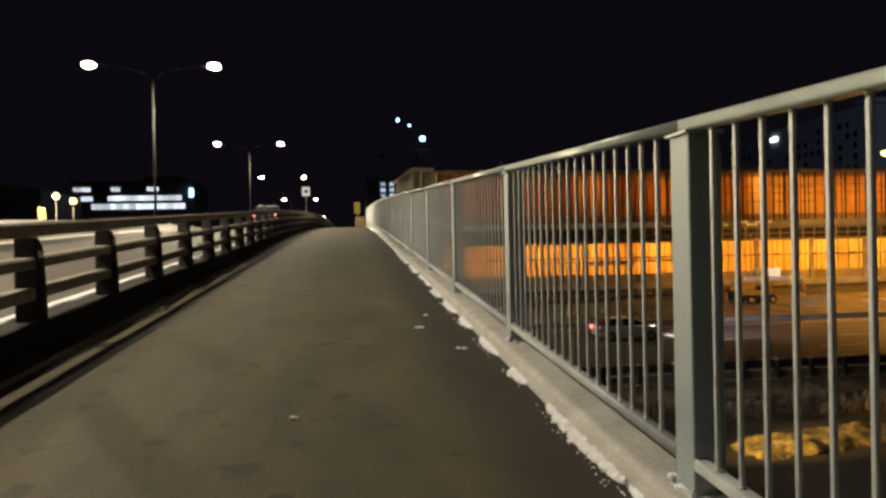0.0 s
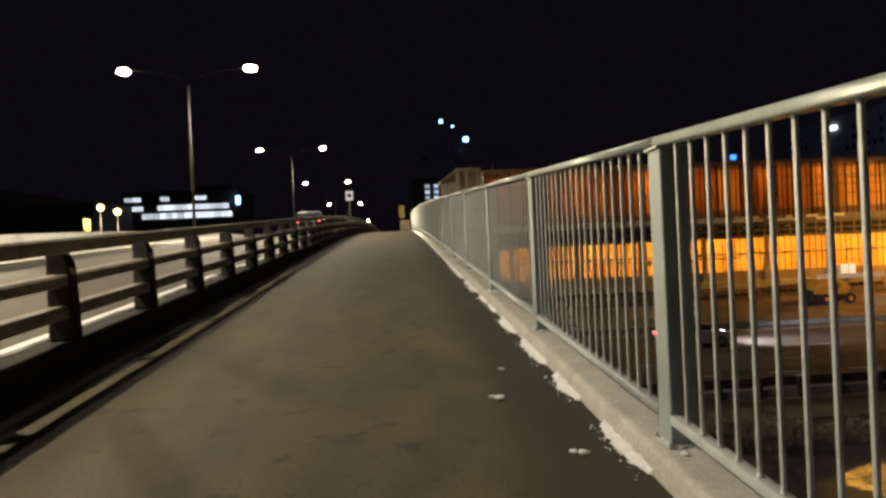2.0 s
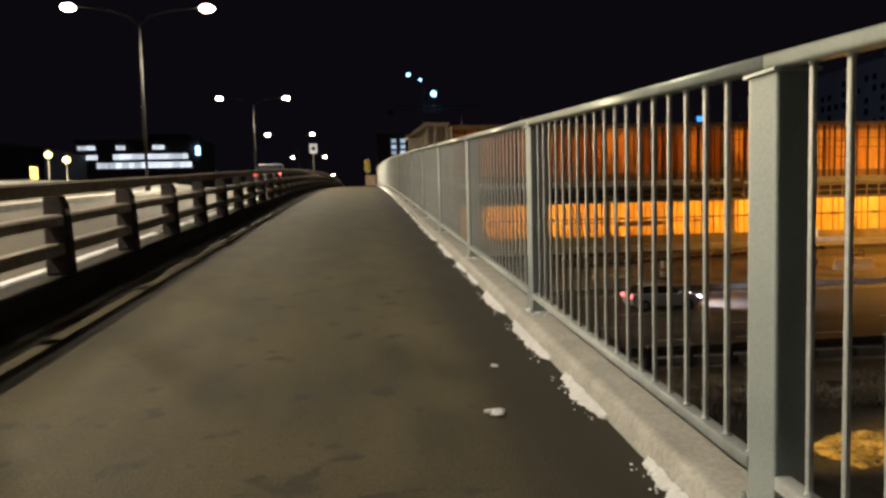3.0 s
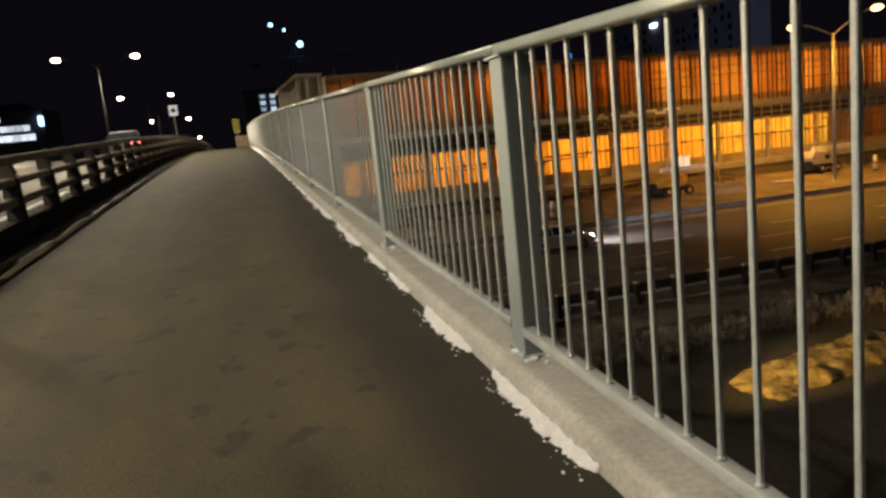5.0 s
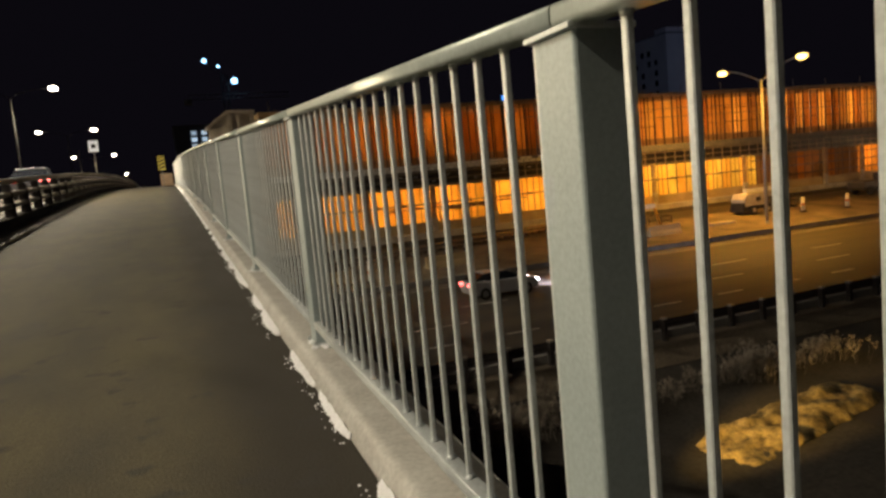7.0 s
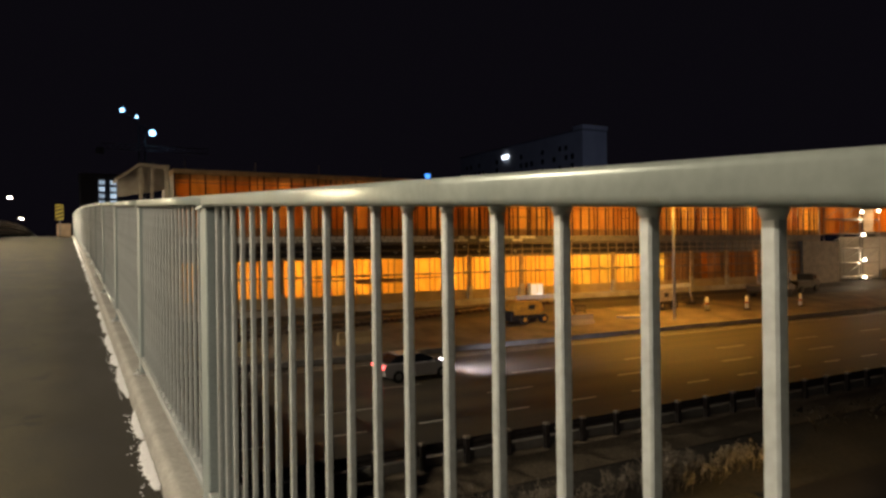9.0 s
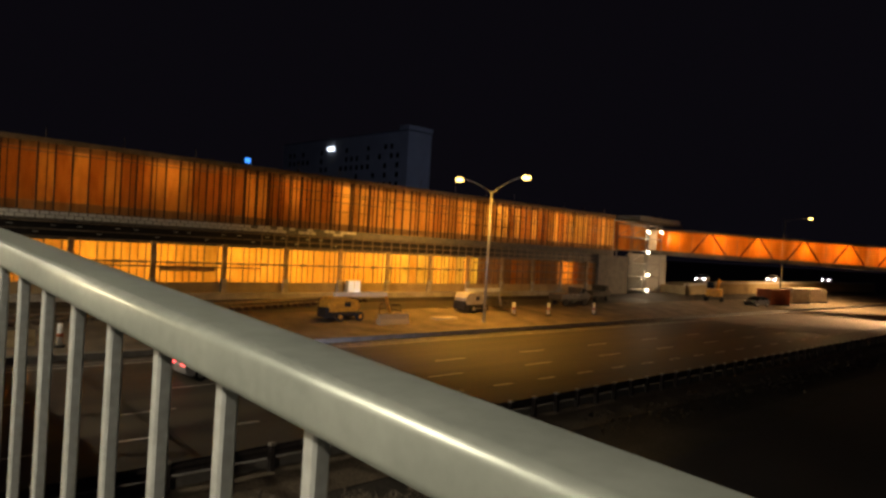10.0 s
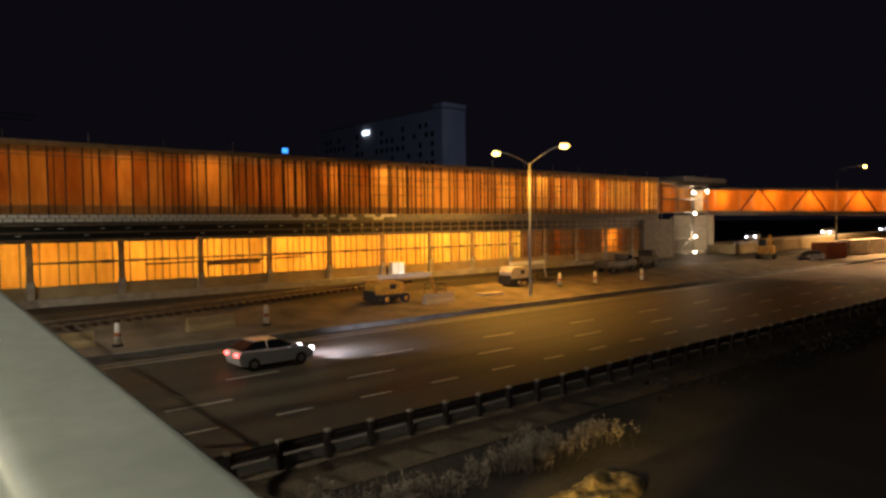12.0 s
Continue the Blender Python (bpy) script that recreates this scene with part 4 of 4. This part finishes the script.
part("door_frame", box(-0.03, 0.03, -0.30, -0.281, 0.08, 1.07), M_BOARD, wd)
part("lamp_strip", rbox(0.0, 0.55, -0.33, -0.281, 0.14, 0.22, 0.02), glowing("cabinet_lamp", (1.0, 0.95, 0.85), 2.0), wd, "bright white lamp strip")

# canopy and balcony at the station's near end
cp = thing("end_canopy", (4.2, 63.4, 2.8), "pale boarded canopy and balcony at the station's end", "canopy")
ic = cp.matrix_basis.inverted()


def cpp(name, bm, mat):
    o = part(name, bm, mat, cp)
    o.matrix_parent_inverse = ic
    return o


cpp("end_panel", prism(bmesh.new(), [(4.1, 5.9), (7.62, 6.6), (7.62, 8.2), (5.65, 8.2), (4.1, 7.1)], "y", 62.9, 63.2), M_BOARD)
cpp("roof_edge", prism(bmesh.new(), [(4.0, 7.1), (5.6, 8.2), (7.65, 8.15), (7.65, 8.35), (5.55, 8.4), (3.95, 7.25)], "y", 62.6, 66.0), M_BOARD)
for x in (5.65, 6.4, 7.4):
    cpp("column", box(x - 0.1, x + 0.1, 62.6, 62.8, 3.0, 8.1), M_BOARD)
cpp("floor_slab", box(3.1, 7.65, 62.0, 66.0, 2.72, 3.0), M_CONC)
for z in (3.45, 4.05):
    cpp("handrail", box(3.1, 7.2, 62.1, 62.18, z, z + 0.09), M_BOARD)
for x in (3.15, 4.3, 5.4, 7.1):
    cpp("baluster", box(x, x + 0.09, 62.1, 62.18, 3.0, 4.05), M_BOARD)
cpp("support_wall", box(3.4, 7.68, 64.5, 66.0, -3.1, 2.71), M_BROWN)

# scaffold tower and its lamps
sc = thing("scaffold_tower", (88, 61, -3.05), "steel scaffold stair tower with white work lamps beside the station", "scaffold")
isc = sc.matrix_basis.inverted()


def scp(name, bm, mat, label=""):
    o = part(name, bm, mat, sc, label)
    o.matrix_parent_inverse = isc
    return o


for x in (88.2, 92.5, 97.0):
    for y in (60.4, 62.6):
        bm = bmesh.new()
        tube(bm, (x, y, -3.1), (x, y, 7.4), 0.06)
        scp("standard", bm, M_POLE)
for k in range(6):
    z = -2.6 + k * 1.9
    for y in (60.4, 62.6):
        bm = bmesh.new()
        tube(bm, (88.2, y, z), (97, y, z), 0.05)
        tube(bm, (88.2 + (k % 2) * 4.3, y, z), (92.5 + (k % 2) * 4.5 - (k % 2) * 4.3 * 0, y, z + 1.9), 0.04)
        scp("ledger", bm, M_POLE)
    scp("platform", box(88.2, 97, 60.45, 62.55, z + 0.06, z + 0.12), M_BOARD)
lamp("work_lamp_light", "POINT", (91.0, 65.2, 5.4), 420, (1.0, 0.66, 0.32), 0.4)
for k in range(6):
    scp("sheet", box(84.7 + k * 2.06, 86.7 + k * 2.06, 62.72, 62.74, 3.1, 7.3), M_SHEET_R if k % 2 else M_SHEET_U, "orange sheeting behind the scaffold")
scp("back_board", box(84.7, 97.0, 67.6, 67.8, 3.1, 7.3), M_BOARD)
for x, z in ((92.6, 6.0), (96.5, 6.2), (92.9, 3.0), (93.1, -0.3), (93.1, -3.0 + 0.4)):
    scp("work_lamp", rbox(x - 0.26, x + 0.26, 60.05, 60.25, z - 0.16, z + 0.16, 0.05), M_WHITEL, "glaring white work lamp")
for x, z in ((93.0, 5.6), (93.0, -0.4)):
    lamp("work_lamp_light", "POINT", (x, 59.7, z), 380, (1.0, 0.76, 0.46), 0.3)
pier = thing("concrete_pier", (99, 62, -3.05), "pale concrete pier under the footbridge's end", "pier")
part("shaft", rbox(-2.6, 4.4, 0.8, 3.6, -0.1, 5.82, 0.05), M_CONC, pier)
hut = thing("roof_hut", (96, 62, 7.0), "flat grey roof deck over the stair tower", "roof")
part("slab", rbox(-9, 9.5, -0.6, 3.5, 0.45, 0.70, 0.03), M_DCONC, hut)
part("upstand", rbox(-3.6, 8.9, -0.5, 3.4, 0.701, 1.42, 0.03), M_CONC, hut)

# footbridge
fb = thing("footbridge", (105, 64, 3.4), "covered footbridge with glowing orange sheeting and red-brown steel trusses", "footbridge")
fb.matrix_basis = pose(103.8, 60.7, 3.4, 0, 0.75, -35)
L = 80.0
part("floor", rbox(-4, L, -0.2, 3.2, -0.65, 0.0, 0.03), M_DCONC, fb)
part("roof", rbox(-4, L, -0.3, 3.3, 3.35, 3.6, 0.03), M_DCONC, fb)
part("back_wall", box(-4, L, 3.0, 3.1, 0.01, 3.34), M_BOARD, fb)
fs = mesh_of("sheet", box(0.02, 1.96, 0.25, 0.27, 0.02, 3.33), M_SHEET_F)
for i in range(42):
    again("sheet", fs, fb, (-4 + i * 2.0, 0, 0))
dg = bmesh.new()
tube(dg, (0, 0, 0.05), (2.6, 0, 3.3), 0.13, n=6)
dg = mesh_of("diagonal", dg, M_TRUSS)
dg2 = bmesh.new()
tube(dg2, (0, 0, 3.3), (2.6, 0, 0.05), 0.13, n=6)
dg2 = mesh_of("diagonal", dg2, M_TRUSS)
for i in range(9):
    again("diagonal", dg, fb, (2 + i * 8.4, -0.05, 0))
    again("diagonal", dg2, fb, (5.2 + i * 8.4, -0.05, 0))
part("chord", rbox(-4, L, -0.2, 0.1, 3.2, 3.34, 0.02), M_TRUSS, fb)
fp2 = thing("concrete_pier", (166.5, 14.5, -5.25), "pale concrete pier under the footbridge's far end", "pier")
part("shaft", rbox(-3, 3, -1, 4, 0, 7.0, 0.05), M_CONC, fp2)


# ---- site machines and clutter ----
def boom_lift(x, y, turn, paint, label, scale=1.0):
    th = thing("boom_lift", (x, y, ground_z(y)), label, "boom lift", "site machines", turn)
    th.scale = (scale,) * 3
    part("chassis", rbox(-1.5, 1.5, -0.8, 0.8, 0.45, 0.8, 0.06), M_DARK, th)
    for wx in (-1.1, 1.1):
        for sy in (-1, 1):
            bm = bmesh.new()
            tube(bm, (wx, sy * 0.7, 0.42), (wx, sy * 1.02, 0.42), 0.42, n=18)
            w = part("wheel", bm, M_BLACK, th)
            bm = bmesh.new()
            tube(bm, (wx, sy * 1.0, 0.42), (wx, sy * 1.04, 0.42), 0.2, n=10)
            part("hub", bm, paint, w)
    bm = prism(bmesh.new(), [(-2.2, 0.85), (0.7, 0.85), (1.2, 1.2), (1.0, 1.9), (-0.2, 2.15), (-1.9, 2.15), (-2.3, 1.6)], "y", -0.85, 0.85)
    bmesh.ops.bevel(bm, geom=bm.edges[:], offset=0.08, segments=2, affect="EDGES", profile=0.5)
    tu = part("turret", bm, paint, th)
    part("hatch", rbox(-0.6, 0.1, -0.88, -0.855, 1.3, 1.75, 0.01), M_DARK, tu)
    part("counterweight", rbox(-2.5, -1.6, -0.8, 0.8, 0.3, 1.25, 0.1), M_DARK, th)
    bm = bmesh.new()
    bx(bm, -1.2, 4.9, -0.2, 0.2, 2.18, 2.58)
    part("boom", bm, M_WHITE, th, "pale telescopic boom")
    bm = bmesh.new()
    tube(bm, (4.8, 0, 2.35), (5.5, 0, 0.5), 0.12)
    part("jib", bm, paint, th)
    cg = part("basket_floor", rbox(4.9, 6.1, -0.9, 0.9, 0.25, 0.35, 0.02), M_DARK, th)
    for a, b in (((4.9, -0.9), (6.1, -0.9)), ((4.9, 0.9), (6.1, 0.9)), ((6.1, -0.9), (6.1, 0.9))):
        for z in (0.85, 1.35):
            bm = bmesh.new()
            tube(bm, (*a, z), (*b, z), 0.03)
            part("guard_rail", bm, M_DARK, cg)
        bm = bmesh.new()
        tube(bm, (*a, 0.3), (*a, 1.35), 0.03)
        part("guard_post", bm, M_DARK, cg)
    return th


boom_lift(32.6, 52.0, 0, M_YELLOW, "yellow boom lift with its arm lowered on the gravel verge", 0.84)
boom_lift(48.6, 53.4, 6, M_BOARD, "pale boom lift parked on the gravel verge", 0.85)


def bollard(x, y):
    th = thing("traffic_drum", (x, y, ground_z(y)), "white and orange traffic post on a dark rubber foot", "traffic post", "traffic posts")
    bm = bmesh.new()
    tube(bm, (0, 0, 0), (0, 0, 0.12), 0.3, 0.26, 10)
    part("foot", bm, M_BLACK, th)
    bm = bmesh.new()
    tube(bm, (0, 0, 0.12), (0, 0, 1.25), 0.17, 0.14, 12)
    bd = part("body", bm, M_WHITE, th)
    bm = bmesh.new()
    tube(bm, (0, 0, 0.55), (0, 0, 0.75), 0.172, 0.167, 12)
    part("band", bm, M_ORANGE, bd)


for x, y in ((52.2, 51.3), (56.8, 50.6), (20.9, 49.4), (11.7, 48.4), (64.0, 50.0)):
    bollard(x, y)


def jersey(x, y, turn=0, L=3.0):
    th = thing("concrete_barrier", (x, y, ground_z(y)), "low pale concrete barrier block on the verge", "barrier", "concrete barriers", turn)
    bm = prism(bmesh.new(), [(-0.3, 0), (0.3, 0), (0.27, 0.18), (0.12, 0.4), (0.09, 0.8), (-0.09, 0.8), (-0.12, 0.4), (-0.27, 0.18)], "x", -L / 2, L / 2)
    part("block", bm, M_WARMC, th)


for x, y, a in ((17.5, 50.0, 5), (36.0, 50.1, 0), (9.2, 49.2, 0), (5.8, 49.2, 0), (2.4, 49.0, 0)):
    jersey(x, y, a)
pal = thing("timber_stack", (42.5, 51.0, ground_z(51.0)), "small stack of planks lying on the verge", "timber")
for k in range(4):
    part("plank", rbox(-1.2, 1.2, -0.5 + k * 0.26, -0.28 + k * 0.26, 0.0, 0.16, 0.01), M_BOARD, pal)


def site_truck(x, y, turn, paint, label):
    th = thing("site_truck", (x, y, ground_z(y)), label, "truck", "site machines", turn)
    part("chassis", rbox(-2.8, 2.8, -0.8, 0.8, 0.5, 0.75, 0.04), M_DARK, th)
    bm = prism(bmesh.new(), [(0.9, 0.75), (2.9, 0.75), (2.9, 1.25), (2.3, 1.4), (1.9, 2.0), (0.9, 2.0)], "y", -0.9, 0.9)
    bmesh.ops.bevel(bm, geom=bm.edges[:], offset=0.06, segments=2, affect="EDGES", profile=0.5)
    cb = part("cab", bm, paint, th)
    part("side_window", rbox(1.1, 1.8, -0.92, -0.905, 1.4, 1.85, 0.01), M_GLASSD, cb)
    part("bed", rbox(-2.8, 0.8, -0.9, 0.9, 0.76, 1.3, 0.03), paint, th)
    for wx in (-1.8, 1.9):
        for sy in (-1, 1):
            bm = bmesh.new()
            tube(bm, (wx, sy * 0.66, 0.4), (wx, sy * 0.94, 0.4), 0.4, n=16)
            part("wheel", bm, M_BLACK, th)


site_truck(66.5, 55.0, 0, M_CARD, "dark pickup truck parked below the station")
site_truck(74.0, 56.5, 10, M_DARK, "dark flatbed truck parked below the station")


def excavator(x, y, turn, label):
    th = thing("excavator", (x, y, ground_z(y)), label, "excavator", "site machines", turn)
    for sy in (-1, 1):
        bm = bmesh.new()
        prism(bm, [(-1.6, 0.1), (-1.3, 0), (1.3, 0), (1.6, 0.1), (1.75, 0.4), (1.5, 0.75), (-1.5, 0.75), (-1.75, 0.4)], "y", sy * 1.1 - 0.25, sy * 1.1 + 0.25)
        part("track", bm, M_BLACK, th)
    part("house", rbox(-1.8, 1.2, -1.1, 1.1, 0.8, 1.9, 0.1), M_YELLOW, th)
    part("cab", rbox(0.1, 1.3, 0.1, 1.1, 1.9, 2.9, 0.08), M_GLASSD, th)
    bm = bmesh.new()
    tube(bm, (1.1, -0.3, 1.6), (3.2, -0.3, 3.4), 0.2, n=6)
    part("boom", bm, M_YELLOW, th)
    bm = bmesh.new()
    tube(bm, (3.2, -0.3, 3.4), (4.2, -0.3, 1.5), 0.15, n=6)
    part("stick", bm, M_YELLOW, th)
    part("bucket", prism(bmesh.new(), [(3.8, 0.6), (4.6, 0.7), (4.4, 1.5), (4.0, 1.6)], "y", -0.8, 0.2), M_DARK, th)


excavator(103, 54.4, 20, "tracked excavator parked beyond the stair tower")
car((109.0, 50.4, ground_z(50.4)), 172, M_CARD, "dark car parked beside the site containers", "", False)


def container(x, y, turn, mat, label):
    th = thing("site_container", (x, y, ground_z(y)), label, "container", "site containers", turn)
    bm = bmesh.new()
    pts = []
    for k in range(24):
        pts += [(-3.0 + k * 0.25, 0.0), (-3.0 + k * 0.25 + 0.1, 0.0), (-3.0 + k * 0.25 + 0.125, 0.04), (-3.0 + k * 0.25 + 0.225, 0.04)]
    prism(bm, pts + [(3.0, 2.4), (-3.0, 2.4)], "z", 0.15, 2.5)
    part("shell", bm, mat, th)
    part("roof", rbox(-3.05, 3.05, -0.05, 2.45, 2.501, 2.58, 0.02), mat, th)
    part("skid", rbox(-3.05, 3.05, -0.05, 2.45, 0.0, 0.149, 0.02), M_DARK, th)


container(117.6, 50.0, -8, M_ORANGE, "rust-orange shipping container on the site")
container(129.0, 50.6, -8, M_BOARD, "white shipping container on the site")
container(137.5, 50.4, -8, M_BOARD, "pale shipping container on the site")
bank = thing("ramp_bank", (118, 60, -3.05), "pale concrete road ramp behind the site", "ramp")
part("wall", prism(bmesh.new(), [(-16, -0.1), (90, -0.1), (90, 1.9), (50, 1.85), (20, 1.7), (-6, 1.55), (-16, 1.2)], "y", -1.4, 5.2), M_WARMC, bank)
part("parapet", prism(bmesh.new(), [(-16, 1.21), (-6, 1.56), (20, 1.71), (50, 1.86), (90, 1.91), (90, 2.3), (50, 2.25), (20, 2.1), (-6, 1.95), (-16, 1.6)], "y", -1.4, -1.15), M_CONC, bank)
for x, z, a in ((112.8, 1.6, 196), (144.0, 1.78, 192), (177.0, 1.88, 190)):
    car((x, 61.0, -3.05 + z), a, M_CARW, "white car with bright bluish lights on the ramp", "ramp cars")


# ---- distant buildings ----
def facade_building(name, at, turn, w, d, hgt, mat, rows, cols, win, lit, label, z0, dz, margin=1.5, lit_mat=None, unlit=None):
    th = thing(name, at, label, "building", "", turn)
    part("wall", box(0, w, 0, d, 0, hgt), mat, th)
    part("roof", box(-0.2, w + 0.2, -0.2, d + 0.2, hgt, hgt + 0.5), M_FACADE2, th)
    ww, wh = win
    lm_ = mesh_of("window", box(-ww / 2, ww / 2, -0.12, -0.02, 0, wh), lit_mat or M_COOLW)
    dm_ = mesh_of("window", box(-ww / 2, ww / 2, -0.06, -0.01, 0, wh), unlit or M_GLASSD)
    for r in range(rows):
        for c in range(cols):
            x = margin + (c + 0.5) * (w - 2 * margin) / cols
            on = lit(r, c)
            if on is None:
                continue
            again("window", lm_ if on else dm_, th, (x, 0, z0 + r * dz))
    return th


rw = random.Random(21)
# tall pale block beyond the station; its long side faces the bridge
tower = facade_building("apartment_block", (165.2, 287, -3), -90, 87, 11.5, 47.0, M_FACADE, 9, 22, (1.7, 2.0), lambda r, c: False if rw.random() < 0.5 else None,
                        "tall grey apartment block, dark at night, with a lit rooftop sign", 12, 3.6, 4)
part("roof_sign", box(36, 40, -0.6, -0.2, 42.4, 43.8), glowing("white_sign_light", (0.75, 0.88, 1.0), 5), tower, "glowing white sign")
part("stair_tower", box(82, 87.6, -0.4, 11.5, 47.51, 49.0), M_FACADE, tower)
# block with the small blue sign
bl = facade_building("low_block", (66, 150, -3), 0, 22, 12, 20.0, M_FACADE2, 3, 7, (1.4, 1.6), lambda r, c: False, "dark low block with a small blue sign", 6, 4)
part("blue_sign", rbox(8.5, 9.8, -0.5, -0.2, 21.2, 22.3, 0.05), M_BLUE, bl, "glowing blue sign")
part("sign_frame", box(7.8, 10.3, -0.19, -0.05, 20.5, 22.5), M_DARK, bl)
# slim tower with two columns of lit windows
facade_building("apartment_tower", (3.4, 150, -3), 0, 7.0, 12, 19.0, M_FACADE2, 7, 3, (1.0, 0.75), lambda r, c: (c > 0) or None, "dark apartment tower with two columns of lit windows", 10.0, 1.25, 0.6)
# office block left of the bridge
office = thing("office_building", (-61, 160, -3), "three-storey office building with lit ribbon windows", "office building")
part("wall", box(0, 25.6, 0, 16, 0, 19.4), M_FACADE2, office)
part("roof", box(-0.3, 25.9, -0.3, 16, 19.4, 19.9), M_FACADE2, office)
for k, (x0, x1, z0, z1) in enumerate(((4, 24.0, 13.7, 14.9), (0.9, 4.4, 15.6, 16.6), (7.5, 23.3, 15.6, 16.7), (0.3, 4, 17.7, 18.6), (8.2, 10.2, 17.7, 18.6), (15.8, 18.4, 17.7, 18.6))):
    nwin = max(1, int((x1 - x0) / 1.3))
    wm = mesh_of("window", box(0.06, (x1 - x0) / nwin - 0.06, -0.1, -0.02, z0, z1), M_OFFW)
    for j in range(nwin):
        again("window", wm, office, (x0 + j * (x1 - x0) / nwin, 0, 0))
part("sign", rbox(25.0, 25.9, -0.5, -0.2, 16.3, 18.2, 0.05), glowing("cyan_sign_light", (0.35, 0.7, 1.0), 4), office, "glowing pale blue sign")
part("roof_plant", box(14, 22, 4, 10, 19.9, 21.4), M_FACADE2, office)
shed = thing("warehouse", (-95, 140, -3), "long dark warehouse with a sloping roof", "warehouse")
part("wall", box(0, 36, 0, 20, 0, 16.5), M_FACADE2, shed)
part("roof", prism(bmesh.new(), [(-0.4, 16.5), (36.4, 16.5), (18, 19.5)], "y", -0.3, 20), M_DCONC, shed)

# tower crane with floodlights
cr = thing("tower_crane", (20, 216, -3), "tower crane with cool white floodlights on its mast", "crane")
bm = bmesh.new()
for sx in (-0.8, 0.8):
    for sy in (-0.8, 0.8):
        tube(bm, (sx, sy, 0), (sx, sy, 40), 0.12, n=5)
for k in range(20):
    for sy in (-0.8, 0.8):
        tube(bm, (-0.8, sy, 2 * k), (0.8, sy, 2 * k + 2), 0.07, n=4)
part("mast", bm, M_DARK, cr)
bm = bmesh.new()
for sz in (33.2, 34.6):
    tube(bm, (-10.5, 0, sz), (18, 0, sz), 0.12, n=5)
for k in range(19):
    tube(bm, (-10.5 + k * 1.5, 0, 33.2), (-9 + k * 1.5, 0, 34.6), 0.07, n=4)
part("jib", bm, M_POLE, cr)
for x, z, s in ((-5.0, 43.8, 0.6), (-1.4, 42.2, 0.4), (2.6, 38.0, 0.9)):
    bm = bmesh.new()
    bmesh.ops.create_uvsphere(bm, u_segments=12, v_segments=8, radius=s, matrix=Matrix.Translation((x, -1.4, z)))
    part("floodlight", bm, M_COOL, cr, "glaring cool white floodlight")
bm = bmesh.new()
tube(bm, (-5.0, -1.2, 43.6), (0, 0, 39.5), 0.1, n=5)
tube(bm, (-1.4, -1.2, 42.0), (0, 0, 39.5), 0.1, n=5)
tube(bm, (2.6, -1.2, 37.8), (0, 0, 37.0), 0.1, n=5)
part("bracket", bm, M_DARK, cr)
part("counterweight", rbox(-11.5, -9.5, -0.8, 0.8, 31.8, 33.4, 0.1), M_DCONC, cr)
